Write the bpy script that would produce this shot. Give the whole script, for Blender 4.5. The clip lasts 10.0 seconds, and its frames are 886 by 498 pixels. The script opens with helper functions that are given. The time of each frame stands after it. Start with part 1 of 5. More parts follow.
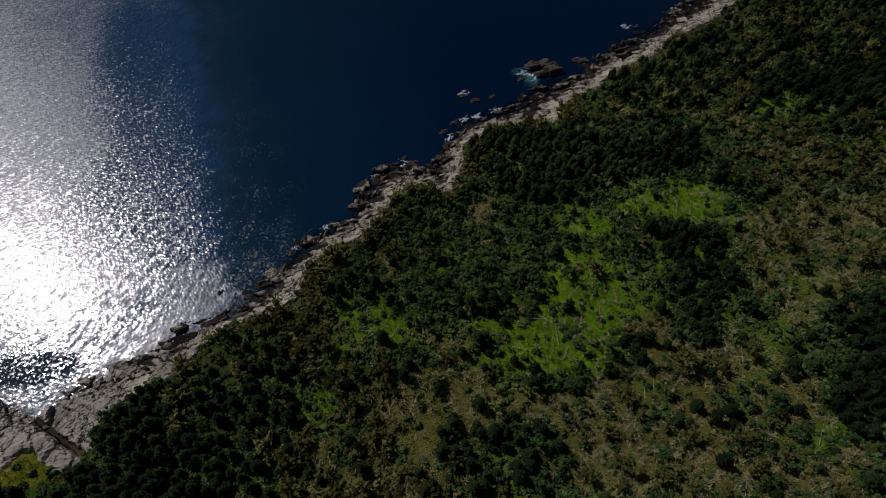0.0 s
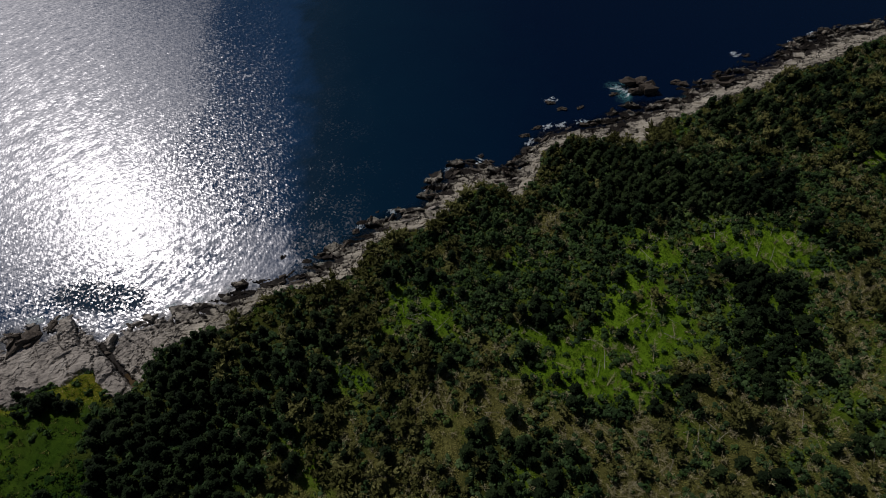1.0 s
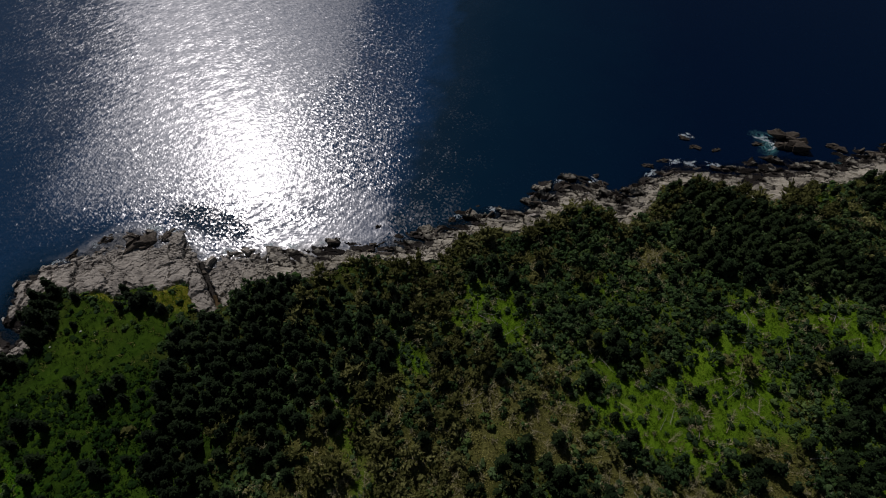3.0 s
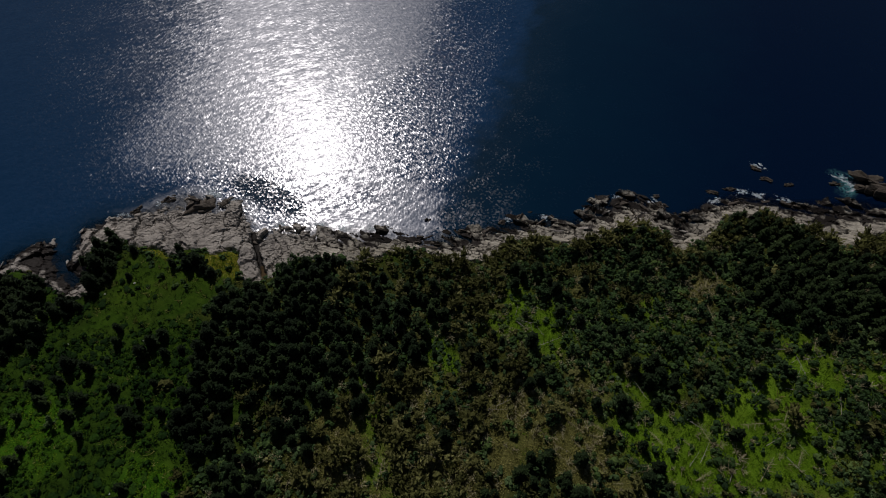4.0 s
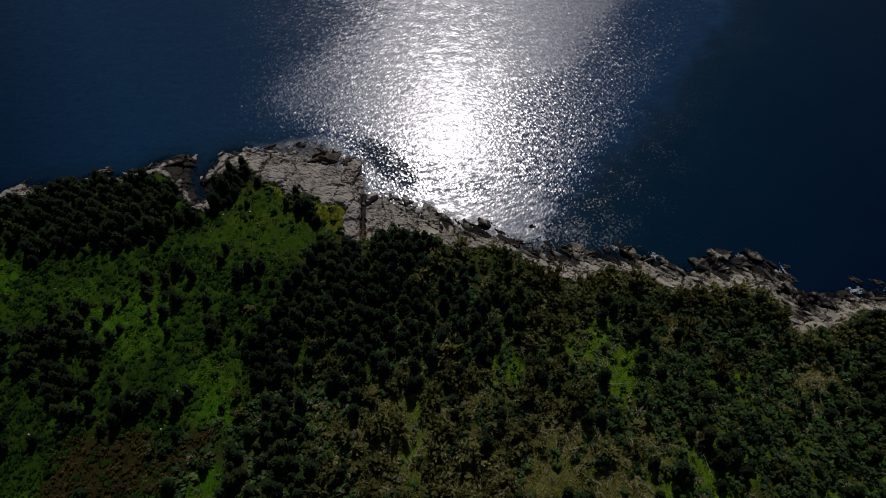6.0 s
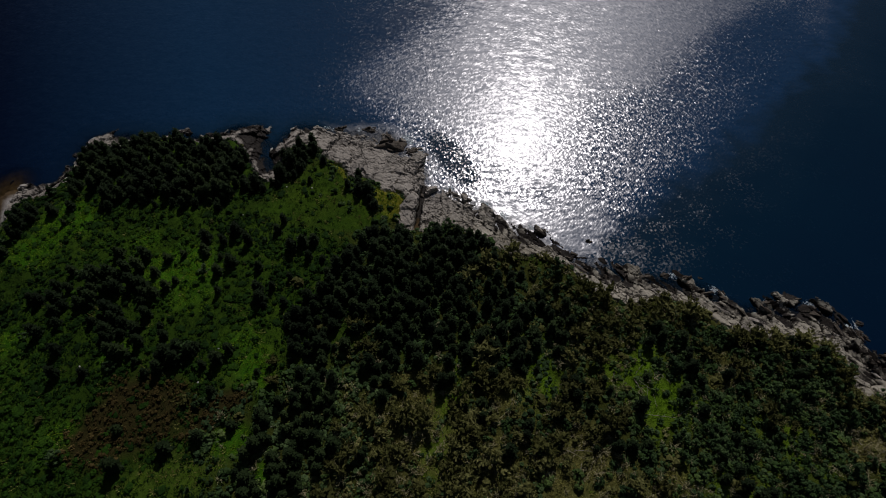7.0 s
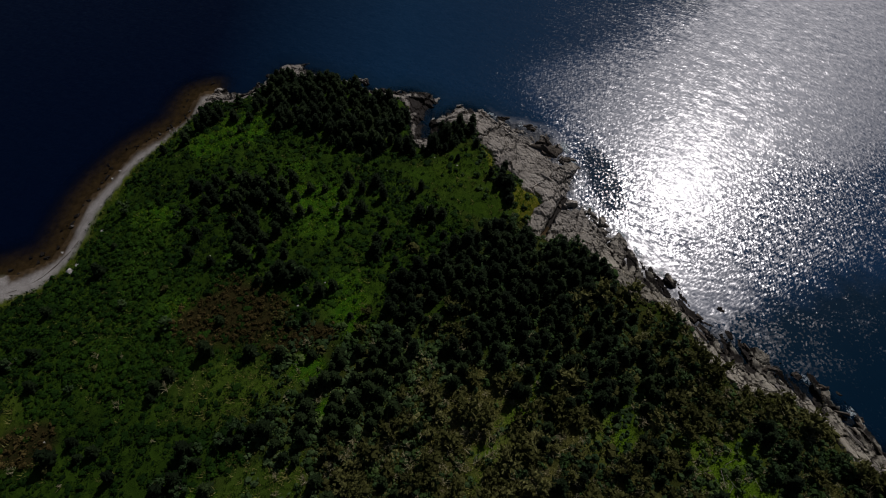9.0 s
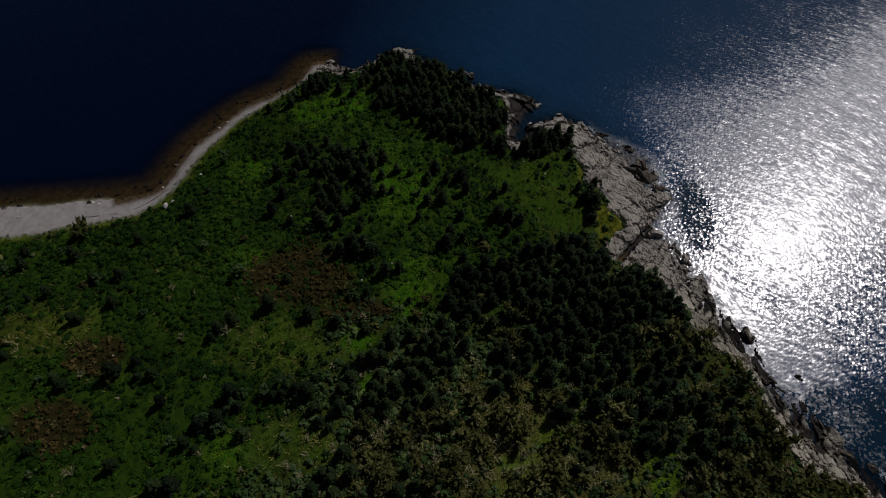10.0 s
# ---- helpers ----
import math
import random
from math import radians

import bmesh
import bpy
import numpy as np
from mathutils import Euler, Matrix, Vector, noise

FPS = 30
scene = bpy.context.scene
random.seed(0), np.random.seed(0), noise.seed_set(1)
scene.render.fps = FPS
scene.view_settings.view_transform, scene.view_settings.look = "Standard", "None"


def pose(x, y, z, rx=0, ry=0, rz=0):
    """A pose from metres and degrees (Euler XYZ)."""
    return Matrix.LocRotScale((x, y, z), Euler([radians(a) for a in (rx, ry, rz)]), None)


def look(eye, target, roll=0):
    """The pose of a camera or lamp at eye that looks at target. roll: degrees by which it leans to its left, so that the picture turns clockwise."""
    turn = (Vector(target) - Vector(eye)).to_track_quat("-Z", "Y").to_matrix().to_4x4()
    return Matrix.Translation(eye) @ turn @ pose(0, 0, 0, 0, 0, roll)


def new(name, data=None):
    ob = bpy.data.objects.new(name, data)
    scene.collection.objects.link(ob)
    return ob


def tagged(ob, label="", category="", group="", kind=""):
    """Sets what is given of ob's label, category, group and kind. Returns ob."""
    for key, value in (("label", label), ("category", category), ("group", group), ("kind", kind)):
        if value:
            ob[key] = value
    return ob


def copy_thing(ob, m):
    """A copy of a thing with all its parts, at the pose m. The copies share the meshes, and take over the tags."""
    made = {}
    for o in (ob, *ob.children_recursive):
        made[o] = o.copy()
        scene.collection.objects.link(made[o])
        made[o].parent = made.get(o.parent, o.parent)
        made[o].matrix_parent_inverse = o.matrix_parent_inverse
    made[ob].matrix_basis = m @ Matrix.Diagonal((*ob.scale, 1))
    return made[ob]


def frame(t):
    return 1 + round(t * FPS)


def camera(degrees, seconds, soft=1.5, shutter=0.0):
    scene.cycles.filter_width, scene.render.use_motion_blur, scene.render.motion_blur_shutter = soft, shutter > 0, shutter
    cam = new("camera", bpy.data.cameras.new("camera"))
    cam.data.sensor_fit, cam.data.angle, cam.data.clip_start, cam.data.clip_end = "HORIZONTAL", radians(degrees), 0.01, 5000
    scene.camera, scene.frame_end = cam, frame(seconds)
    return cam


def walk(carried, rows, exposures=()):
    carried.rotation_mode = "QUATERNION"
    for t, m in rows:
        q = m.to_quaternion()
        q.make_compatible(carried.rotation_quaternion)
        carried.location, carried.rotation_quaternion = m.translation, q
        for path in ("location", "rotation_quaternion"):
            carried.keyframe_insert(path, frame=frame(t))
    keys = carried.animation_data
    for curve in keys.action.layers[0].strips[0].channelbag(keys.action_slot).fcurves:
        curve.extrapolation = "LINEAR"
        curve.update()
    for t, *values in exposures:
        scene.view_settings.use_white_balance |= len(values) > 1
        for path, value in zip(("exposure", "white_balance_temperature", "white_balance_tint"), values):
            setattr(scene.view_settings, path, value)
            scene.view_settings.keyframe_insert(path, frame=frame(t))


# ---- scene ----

# ---------------------------------------------------------------- camera
cam = camera(77.4, 10.0, soft=1.0)
# seconds, x, y, z, yaw, pitch, lean
PATH = [
    (0.0, 0.00, 0.00, 120.00, 0.02, -56.73, -1.76),
    (0.5, 0.15, 0.18, 119.70, 5.80, -56.92, -1.80),
    (1.0, 0.81, 0.17, 119.20, 12.01, -56.94, -1.48),
    (1.5, 1.52, -0.08, 118.75, 17.62, -56.83, -1.15),
    (2.0, 2.18, -0.29, 118.26, 22.37, -56.67, -0.88),
    (2.5, 2.75, -0.57, 117.59, 26.26, -56.48, -0.75),
    (4.0, 3.29, -0.36, 116.30, 38.99, -56.43, -0.88),
    (4.5, 3.33, 0.01, 116.14, 43.81, -56.60, -0.98),
    (5.0, 3.91, 0.34, 115.66, 48.75, -56.55, -0.73),
    (5.5, 4.15, 0.71, 115.25, 53.49, -56.59, -0.57),
    (7.0, 5.34, 1.02, 112.95, 68.11, -56.06, -0.53),
    (7.5, 5.39, 1.33, 112.42, 73.53, -56.09, -0.56),
    (8.0, 5.79, 1.26, 111.82, 78.75, -55.93, -0.76),
    (8.5, 5.86, 1.39, 111.08, 84.27, -55.89, -0.93),
    (9.0, 6.19, 1.64, 110.45, 90.56, -55.81, -0.96),
    (9.5, 6.25, 1.85, 109.94, 97.29, -55.85, -1.14),
    (10.0, 6.35, 2.27, 109.25, 103.99, -55.79, -1.20),
]
walk(cam, [(t, pose(x, y, z) @ pose(0, 0, 0, 90 + p, 0, a) @ pose(0, 0, 0, 0, 0, -r)) for t, x, y, z, a, p, r in PATH],
     exposures=[(0.0, -1.15, 6420, 17), (10.0, -1.45, 6420, 17)])

# ---------------------------------------------------------------- light
SUN_AZ, SUN_EL = 57.5, 46.0        # degrees: left of +y, above the horizon
sun_dir = Vector((-math.sin(radians(SUN_AZ)) * math.cos(radians(SUN_EL)), math.cos(radians(SUN_AZ)) * math.cos(radians(SUN_EL)), math.sin(radians(SUN_EL))))
sun = new("sun", bpy.data.lights.new("sun", "SUN"))
sun.data.energy, sun.data.angle, sun.data.color = 5.0, radians(0.53), (1.0, 0.975, 0.94)
sun.matrix_world = look(sun_dir * 300, (0, 0, 0))
world = bpy.data.worlds.new("sky")
scene.world = world
world.use_nodes = True
sky = world.node_tree.nodes.new("ShaderNodeTexSky")
sky.sky_type, sky.sun_disc = "NISHITA", False
sky.sun_elevation, sky.sun_rotation = radians(SUN_EL), radians(-SUN_AZ)
back = world.node_tree.nodes["Background"]
back.inputs["Strength"].default_value = 0.04
world.node_tree.links.new(sky.outputs[0], back.inputs["Color"])


# ---------------------------------------------------------------- materials
class Nodes:
    """Short hand for building a node tree."""

    def __init__(self, name):
        self.mat = bpy.data.materials.new(name)
        self.mat.use_nodes = True
        self.tree = self.mat.node_tree
        self.bsdf = self.tree.nodes["Principled BSDF"]
        self.out = self.tree.nodes["Material Output"]

    def put(self, socket, value):
        if isinstance(value, bpy.types.NodeSocket):
            self.tree.links.new(value, socket)
        elif isinstance(value, (tuple, list)) and len(value) == 3 and socket.type == "RGBA":
            socket.default_value = (*value, 1)
        else:
            socket.default_value = value

    def set(self, **kw):
        for k, v in kw.items():
            self.put(self.bsdf.inputs[k.replace("_", " ")], v)

    def place(self, scale=(1, 1, 1), turn=0):
        c = self.tree.nodes.new("ShaderNodeNewGeometry").outputs["Position"]
        if turn:
            r = self.tree.nodes.new("ShaderNodeMapping")
            self.put(r.inputs["Vector"], c)
            r.inputs["Rotation"].default_value = (0, 0, radians(turn))
            c = r.outputs[0]
        m = self.tree.nodes.new("ShaderNodeMapping")
        self.put(m.inputs["Vector"], c)
        m.inputs["Scale"].default_value = scale
        return m.outputs[0]

    def noise(self, scale, detail=3, rough=0.5, vector=None, warp=0.0):
        n = self.tree.nodes.new("ShaderNodeTexNoise")
        self.put(n.inputs["Vector"], vector or self.place())
        n.inputs["Scale"].default_value, n.inputs["Detail"].default_value, n.inputs["Roughness"].default_value = scale, detail, rough
        n.inputs["Distortion"].default_value = warp
        return n.outputs["Fac"]

    def cells(self, scale, vector=None, feature="F1"):
        n = self.tree.nodes.new("ShaderNodeTexVoronoi")
        n.feature = feature
        self.put(n.inputs["Vector"], vector or self.place())
        n.inputs["Scale"].default_value = scale
        return n.outputs["Distance"]

    def attr(self, name):
        n = self.tree.nodes.new("ShaderNodeAttribute")
        n.attribute_name = name
        return n.outputs["Fac"]

    def calc(self, op, a, b=0.0, clamp=False):
        n = self.tree.nodes.new("ShaderNodeMath")
        n.operation, n.use_clamp = op, clamp
        self.put(n.inputs[0], a)
        self.put(n.inputs[1], b)
        return n.outputs[0]

    def ramp(self, fac, *stops):
        n = self.tree.nodes.new("ShaderNodeValToRGB")
        e = n.color_ramp.elements
        while len(e) < len(stops):
            e.new(0.5)
        for el, (at, col) in zip(e, stops):
            el.position, el.color = at, (*col, 1)
        self.put(n.inputs[0], fac)
        return n.outputs[0]

    def span(self, fac, a, b, lo=0.0, hi=1.0):
        n = self.tree.nodes.new("ShaderNodeMapRange")
        for k, v in zip(("Value", "From Min", "From Max", "To Min", "To Max"), (fac, a, b, lo, hi)):
            self.put(n.inputs[k], v)
        return n.outputs[0]

    def mix(self, fac, a, b):
        n = self.tree.nodes.new("ShaderNodeMix")
        n.data_type = "RGBA"
        self.put(n.inputs["Factor"], fac)
        self.put(n.inputs[6], a)
        self.put(n.inputs[7], b)
        return n.outputs[2]

    def bump(self, height, strength, distance, under=None):
        n = self.tree.nodes.new("ShaderNodeBump")
        n.inputs["Strength"].default_value = strength
        self.put(n.inputs["Distance"], distance)
        self.put(n.inputs["Height"], height)
        if under:
            self.put(n.inputs["Normal"], under)
        return n.outputs[0]


def leaf_material(name, dark, mid, light, through_light=0.25, rough=0.75):
    """Foliage: a tone for each plant, a tone for each leaf clump, some light through it."""
    n = Nodes(name)
    info = n.tree.nodes.new("ShaderNodeObjectInfo").outputs["Random"]
    tone = n.calc("ADD", n.attr("tone"), n.calc("MULTIPLY", n.calc("SUBTRACT", info, 0.5), n.attr("single")))
    isle = n.tree.nodes.new("ShaderNodeNewGeometry").outputs["Random Per Island"]
    both = n.calc("ADD", n.calc("MULTIPLY", tone, 0.86), n.calc("MULTIPLY", isle, 0.14))
    col = n.ramp(both, (0.05, dark), (0.5, mid), (0.95, light))
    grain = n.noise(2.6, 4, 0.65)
    # shade in the dips between leaf clumps is put into the colour
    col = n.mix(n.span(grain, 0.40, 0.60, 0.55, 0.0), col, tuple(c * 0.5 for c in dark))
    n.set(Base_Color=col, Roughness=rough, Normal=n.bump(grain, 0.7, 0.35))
    n.put(n.bsdf.inputs["Specular IOR Level"], 0.1)
    thin = n.tree.nodes.new("ShaderNodeBsdfTranslucent")
    n.put(thin.inputs["Color"], col)
    m = n.tree.nodes.new("ShaderNodeMixShader")
    m.inputs[0].default_value = through_light
    n.put(m.inputs[1], n.bsdf.outputs[0])
    n.put(m.inputs[2], thin.outputs[0])
    n.put(n.out.inputs["Surface"], m.outputs[0])
    return n.mat


def wood_material(name, dark, light):
    n = Nodes(name)
    g = n.noise(3.0, 4, vector=n.place((1, 1, 6)))
    info = n.tree.nodes.new("ShaderNodeNewGeometry").outputs["Random Per Island"]
    n.set(Base_Color=n.ramp(n.calc("ADD", n.calc("MULTIPLY", g, 0.6), n.calc("MULTIPLY", info, 0.4)), (0.25, dark), (0.75, light)), Roughness=0.85)
    n.set(Normal=n.bump(g, 0.5, 0.05))
    return n.mat


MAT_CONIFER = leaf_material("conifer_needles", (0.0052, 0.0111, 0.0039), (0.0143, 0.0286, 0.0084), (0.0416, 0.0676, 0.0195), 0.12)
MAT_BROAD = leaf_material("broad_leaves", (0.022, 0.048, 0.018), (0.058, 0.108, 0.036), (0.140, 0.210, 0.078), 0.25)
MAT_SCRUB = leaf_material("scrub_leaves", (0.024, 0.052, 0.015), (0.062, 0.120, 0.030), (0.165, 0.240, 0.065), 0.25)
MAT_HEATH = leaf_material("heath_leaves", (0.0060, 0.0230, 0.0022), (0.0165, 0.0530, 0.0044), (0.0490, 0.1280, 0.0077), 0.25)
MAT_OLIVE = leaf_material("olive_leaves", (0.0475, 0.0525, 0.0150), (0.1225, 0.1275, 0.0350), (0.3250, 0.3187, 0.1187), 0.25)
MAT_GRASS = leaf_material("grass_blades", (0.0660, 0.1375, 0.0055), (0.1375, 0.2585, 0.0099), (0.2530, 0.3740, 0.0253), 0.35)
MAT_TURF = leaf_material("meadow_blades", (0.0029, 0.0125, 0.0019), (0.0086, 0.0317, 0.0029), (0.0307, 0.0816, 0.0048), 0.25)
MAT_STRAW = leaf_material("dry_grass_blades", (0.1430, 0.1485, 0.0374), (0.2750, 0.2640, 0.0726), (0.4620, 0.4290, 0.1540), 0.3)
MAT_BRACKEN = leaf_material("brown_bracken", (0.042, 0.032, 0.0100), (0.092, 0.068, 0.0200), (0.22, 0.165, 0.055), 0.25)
MAT_BARK = wood_material("bark", (0.05, 0.04, 0.03), (0.16, 0.13, 0.10))
MAT_DEAD = wood_material("weathered_dead_wood", (0.14, 0.12, 0.085), (0.42, 0.38, 0.31))
MAT_TWIG = wood_material("dead_twigs", (0.15, 0.13, 0.060), (0.46, 0.42, 0.23))


def rock_material(name, wet_top, wet_dark, wet_light):
    n = Nodes(name)
    broad, fine = n.noise(0.18, 4, 0.6), n.noise(2.5, 6, 0.65)
    bedded = n.attr("beds")
    blotch = n.noise(0.55, 5, 0.65, warp=0.8)
    band = n.noise(1.0, 5, 0.6, vector=n.place((0.35, 2.2, 1.2), -20))
    band = n.calc("ADD", n.calc("MULTIPLY", band, bedded), n.calc("MULTIPLY", blotch, n.calc("SUBTRACT", 1.0, bedded)))
    isle = n.tree.nodes.new("ShaderNodeNewGeometry").outputs["Random Per Island"]
    tone = n.calc("ADD", n.calc("MULTIPLY", broad, 0.30), n.calc("ADD", n.calc("MULTIPLY", fine, 0.30), n.calc("MULTIPLY", band, 0.40)))
    tone = n.calc("ADD", tone, n.calc("MULTIPLY", bedded, 0.045))
    col = n.ramp(tone, (0.28, (0.065, 0.058, 0.051)), (0.40, (0.185, 0.168, 0.146)), (0.52, (0.335, 0.306, 0.265)), (0.70, (0.52, 0.482, 0.42)))
    bend = n.tree.nodes.new("ShaderNodeVectorMath")
    n.put(bend.inputs[0], n.place((0.7, 1.3, 1), 25))
    shift = n.tree.nodes.new("ShaderNodeTexNoise")
    n.put(shift.inputs["Vector"], n.place())
    shift.inputs["Scale"].default_value, shift.inputs["Detail"].default_value = 0.7, 4
    n.put(bend.inputs[1], shift.outputs["Color"])
    grown = n.tree.nodes.new("ShaderNodeVectorMath")
    grown.operation = "MULTIPLY_ADD"
    n.put(grown.inputs[0], shift.outputs["Color"])
    grown.inputs[1].default_value = (2.6, 2.6, 2.6)
    n.put(grown.inputs[2], bend.outputs[0])
    crack = n.cells(0.42, grown.outputs[0], "DISTANCE_TO_EDGE")
    col = n.mix(bedded, col, n.mix(0.5, col, n.ramp(tone, (0.28, (0.05, 0.046, 0.032)), (0.40, (0.16, 0.148, 0.108)), (0.52, (0.34, 0.315, 0.23)), (0.70, (0.56, 0.52, 0.39)))))
    # crack lines are coloured dark for the shade that deep cracks hold
    col = n.mix(n.calc("MULTIPLY", n.span(crack, 0.0, 0.035, 0.9, 0.0), n.span(n.noise(0.11, 3), 0.45, 0.55)), col, (0.035, 0.03, 0.026))
    swerve = n.tree.nodes.new("ShaderNodeVectorMath")
    swerve.operation = "MULTIPLY_ADD"
    n.put(swerve.inputs[0], shift.outputs["Color"])
    swerve.inputs[1].default_value = (3.5, 3.5, 3.5)
    n.put(swerve.inputs[2], n.place((1.0, 0.45, 1), 12))
    fracture = n.cells(0.26, swerve.outputs[0], "DISTANCE_TO_EDGE")
    # the larger fractures get the same painted shade
    col = n.mix(n.calc("MULTIPLY", n.span(fracture, 0.014, 0.05, 0.95, 0.0), n.span(n.noise(0.06, 2), 0.36, 0.46)), col, (0.022, 0.019, 0.017))
    seam = n.noise(1.0, 4, 0.6, vector=n.place((0.16, 2.3, 0.6), -20), warp=0.3)
    col = n.mix(n.calc("MULTIPLY", n.span(seam, 0.34, 0.41, 0.85, 0.0), bedded), col, (0.045, 0.04, 0.033))
    stain = n.calc("MULTIPLY", n.span(n.noise(0.22, 6, 0.7, warp=0.6), 0.53, 0.64, 0.0, 0.62), n.calc("SUBTRACT", 1.15, bedded, True))
    col = n.mix(stain, col, n.ramp(fine, (0.3, (0.075, 0.068, 0.062)), (0.7, (0.19, 0.175, 0.155))))
    # tide line: weed and wet stone; the same dark paints shade into the long joint
    z = n.tree.nodes.new("ShaderNodeSeparateXYZ")
    n.put(z.inputs[0], n.place())
    level = n.calc("ADD", z.outputs[2], n.span(n.noise(0.5, 4), 0.3, 0.7, -0.5, 0.5))
    level = n.calc("SUBTRACT", level, n.attr("tide_dark"))
    wet = n.span(level, wet_top, wet_top + 0.45, 1.0, 0.0)
    col = n.mix(wet, col, n.ramp(fine, (0.3, wet_dark), (0.7, wet_light)))
    n.set(Base_Color=col, Roughness=n.span(wet, 0, 1, 0.9, 0.7))
    n.put(n.bsdf.inputs["Specular IOR Level"], 0.15)
    n.set(Normal=n.bump(n.calc("ADD", fine, band), 0.6, 0.07, n.bump(n.span(crack, 0, 0.06), 0.6, 0.1)))
    return n.mat


MAT_ROCK = rock_material("shore_rock", 0.55, (0.006, 0.005, 0.004), (0.030, 0.024, 0.019))
MAT_DARK_ROCK = rock_material("dark_rock", 3.0, (0.018, 0.015, 0.012), (0.135, 0.112, 0.086))


def ground_material():
    n = Nodes("ground_cover")
    broad, mid, fine = n.noise(0.08, 4), n.noise(0.7, 4, 0.6), n.noise(6.0, 3, 0.6)
    tex = n.calc("ADD", n.calc("MULTIPLY", mid, 0.5), n.calc("MULTIPLY", fine, 0.5))
    under = n.ramp(tex, (0.3, (0.02, 0.025, 0.005)), (0.55, (0.045, 0.053, 0.011)), (0.75, (0.095, 0.094, 0.022)))
    lush = n.ramp(n.calc("ADD", n.calc("MULTIPLY", tex, 0.6), n.calc("MULTIPLY", broad, 0.4)), (0.3, (0.055, 0.115, 0.006)), (0.5, (0.105, 0.20, 0.010)), (0.7, (0.18, 0.275, 0.02)))
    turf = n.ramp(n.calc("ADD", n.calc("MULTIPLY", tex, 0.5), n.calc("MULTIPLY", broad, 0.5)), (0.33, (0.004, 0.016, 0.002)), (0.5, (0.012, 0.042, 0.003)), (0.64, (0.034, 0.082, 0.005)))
    grass = n.mix(n.attr("lush"), turf, n.mix(n.attr("bright"), lush, n.ramp(tex, (0.3, (0.020, 0.090, 0.003)), (0.5, (0.040, 0.150, 0.005)), (0.7, (0.085, 0.210, 0.010)))))
    flower = n.span(n.cells(1.6), 0.10, 0.22, 0.9, 0.0)
    meal = n.mix(flower, n.ramp(tex, (0.3, (0.075, 0.085, 0.008)), (0.7, (0.20, 0.19, 0.018))), (0.50, 0.45, 0.20))
    grass = n.mix(n.attr("fringe"), grass, meal)
    straw = n.ramp(tex, (0.3, (0.052, 0.056, 0.014)), (0.5, (0.115, 0.113, 0.032)), (0.72, (0.20, 0.19, 0.066)))
    brown = n.ramp(tex, (0.3, (0.014, 0.014, 0.004)), (0.7, (0.046, 0.038, 0.012)))
    pebble = n.ramp(n.calc("ADD", n.calc("MULTIPLY", n.cells(6.0), 0.5), n.calc("MULTIPLY", mid, 0.6)), (0.2, (0.15, 0.14, 0.125)), (0.5, (0.27, 0.255, 0.235)), (0.8, (0.40, 0.385, 0.36)))
    bed = n.ramp(mid, (0.3, (0.036, 0.025, 0.013)), (0.7, (0.10, 0.068, 0.034)))
    col = n.mix(n.attr("grass"), under, grass)
    col = n.mix(n.attr("straw"), col, straw)
    col = n.mix(n.attr("bracken"), col, brown)
    col = n.mix(n.attr("pebble"), col, pebble)
    col = n.mix(n.attr("bed"), col, bed)
    n.set(Base_Color=col, Roughness=0.95)
    n.put(n.bsdf.inputs["Specular IOR Level"], 0.05)
    n.set(Normal=n.bump(tex, 1.0, n.span(n.attr("pebble"), 0, 1, 0.35, 0.08)))
    return n.mat


MAT_GROUND = ground_material()


# wave trains: size of a wave in metres, steepness, heading from the sun's direction in degrees
WAVES = [(2.2, 0.12, 0), (0.90, 0.17, -18), (0.62, 0.18, 24), (0.50, 0.17, -58), (0.46, 0.17, 66), (0.36, 0.13, 100), (0.33, 0.12, 5)]
WATER_ROUGH, WATER_IOR = (0.26, 0.44), 1.62


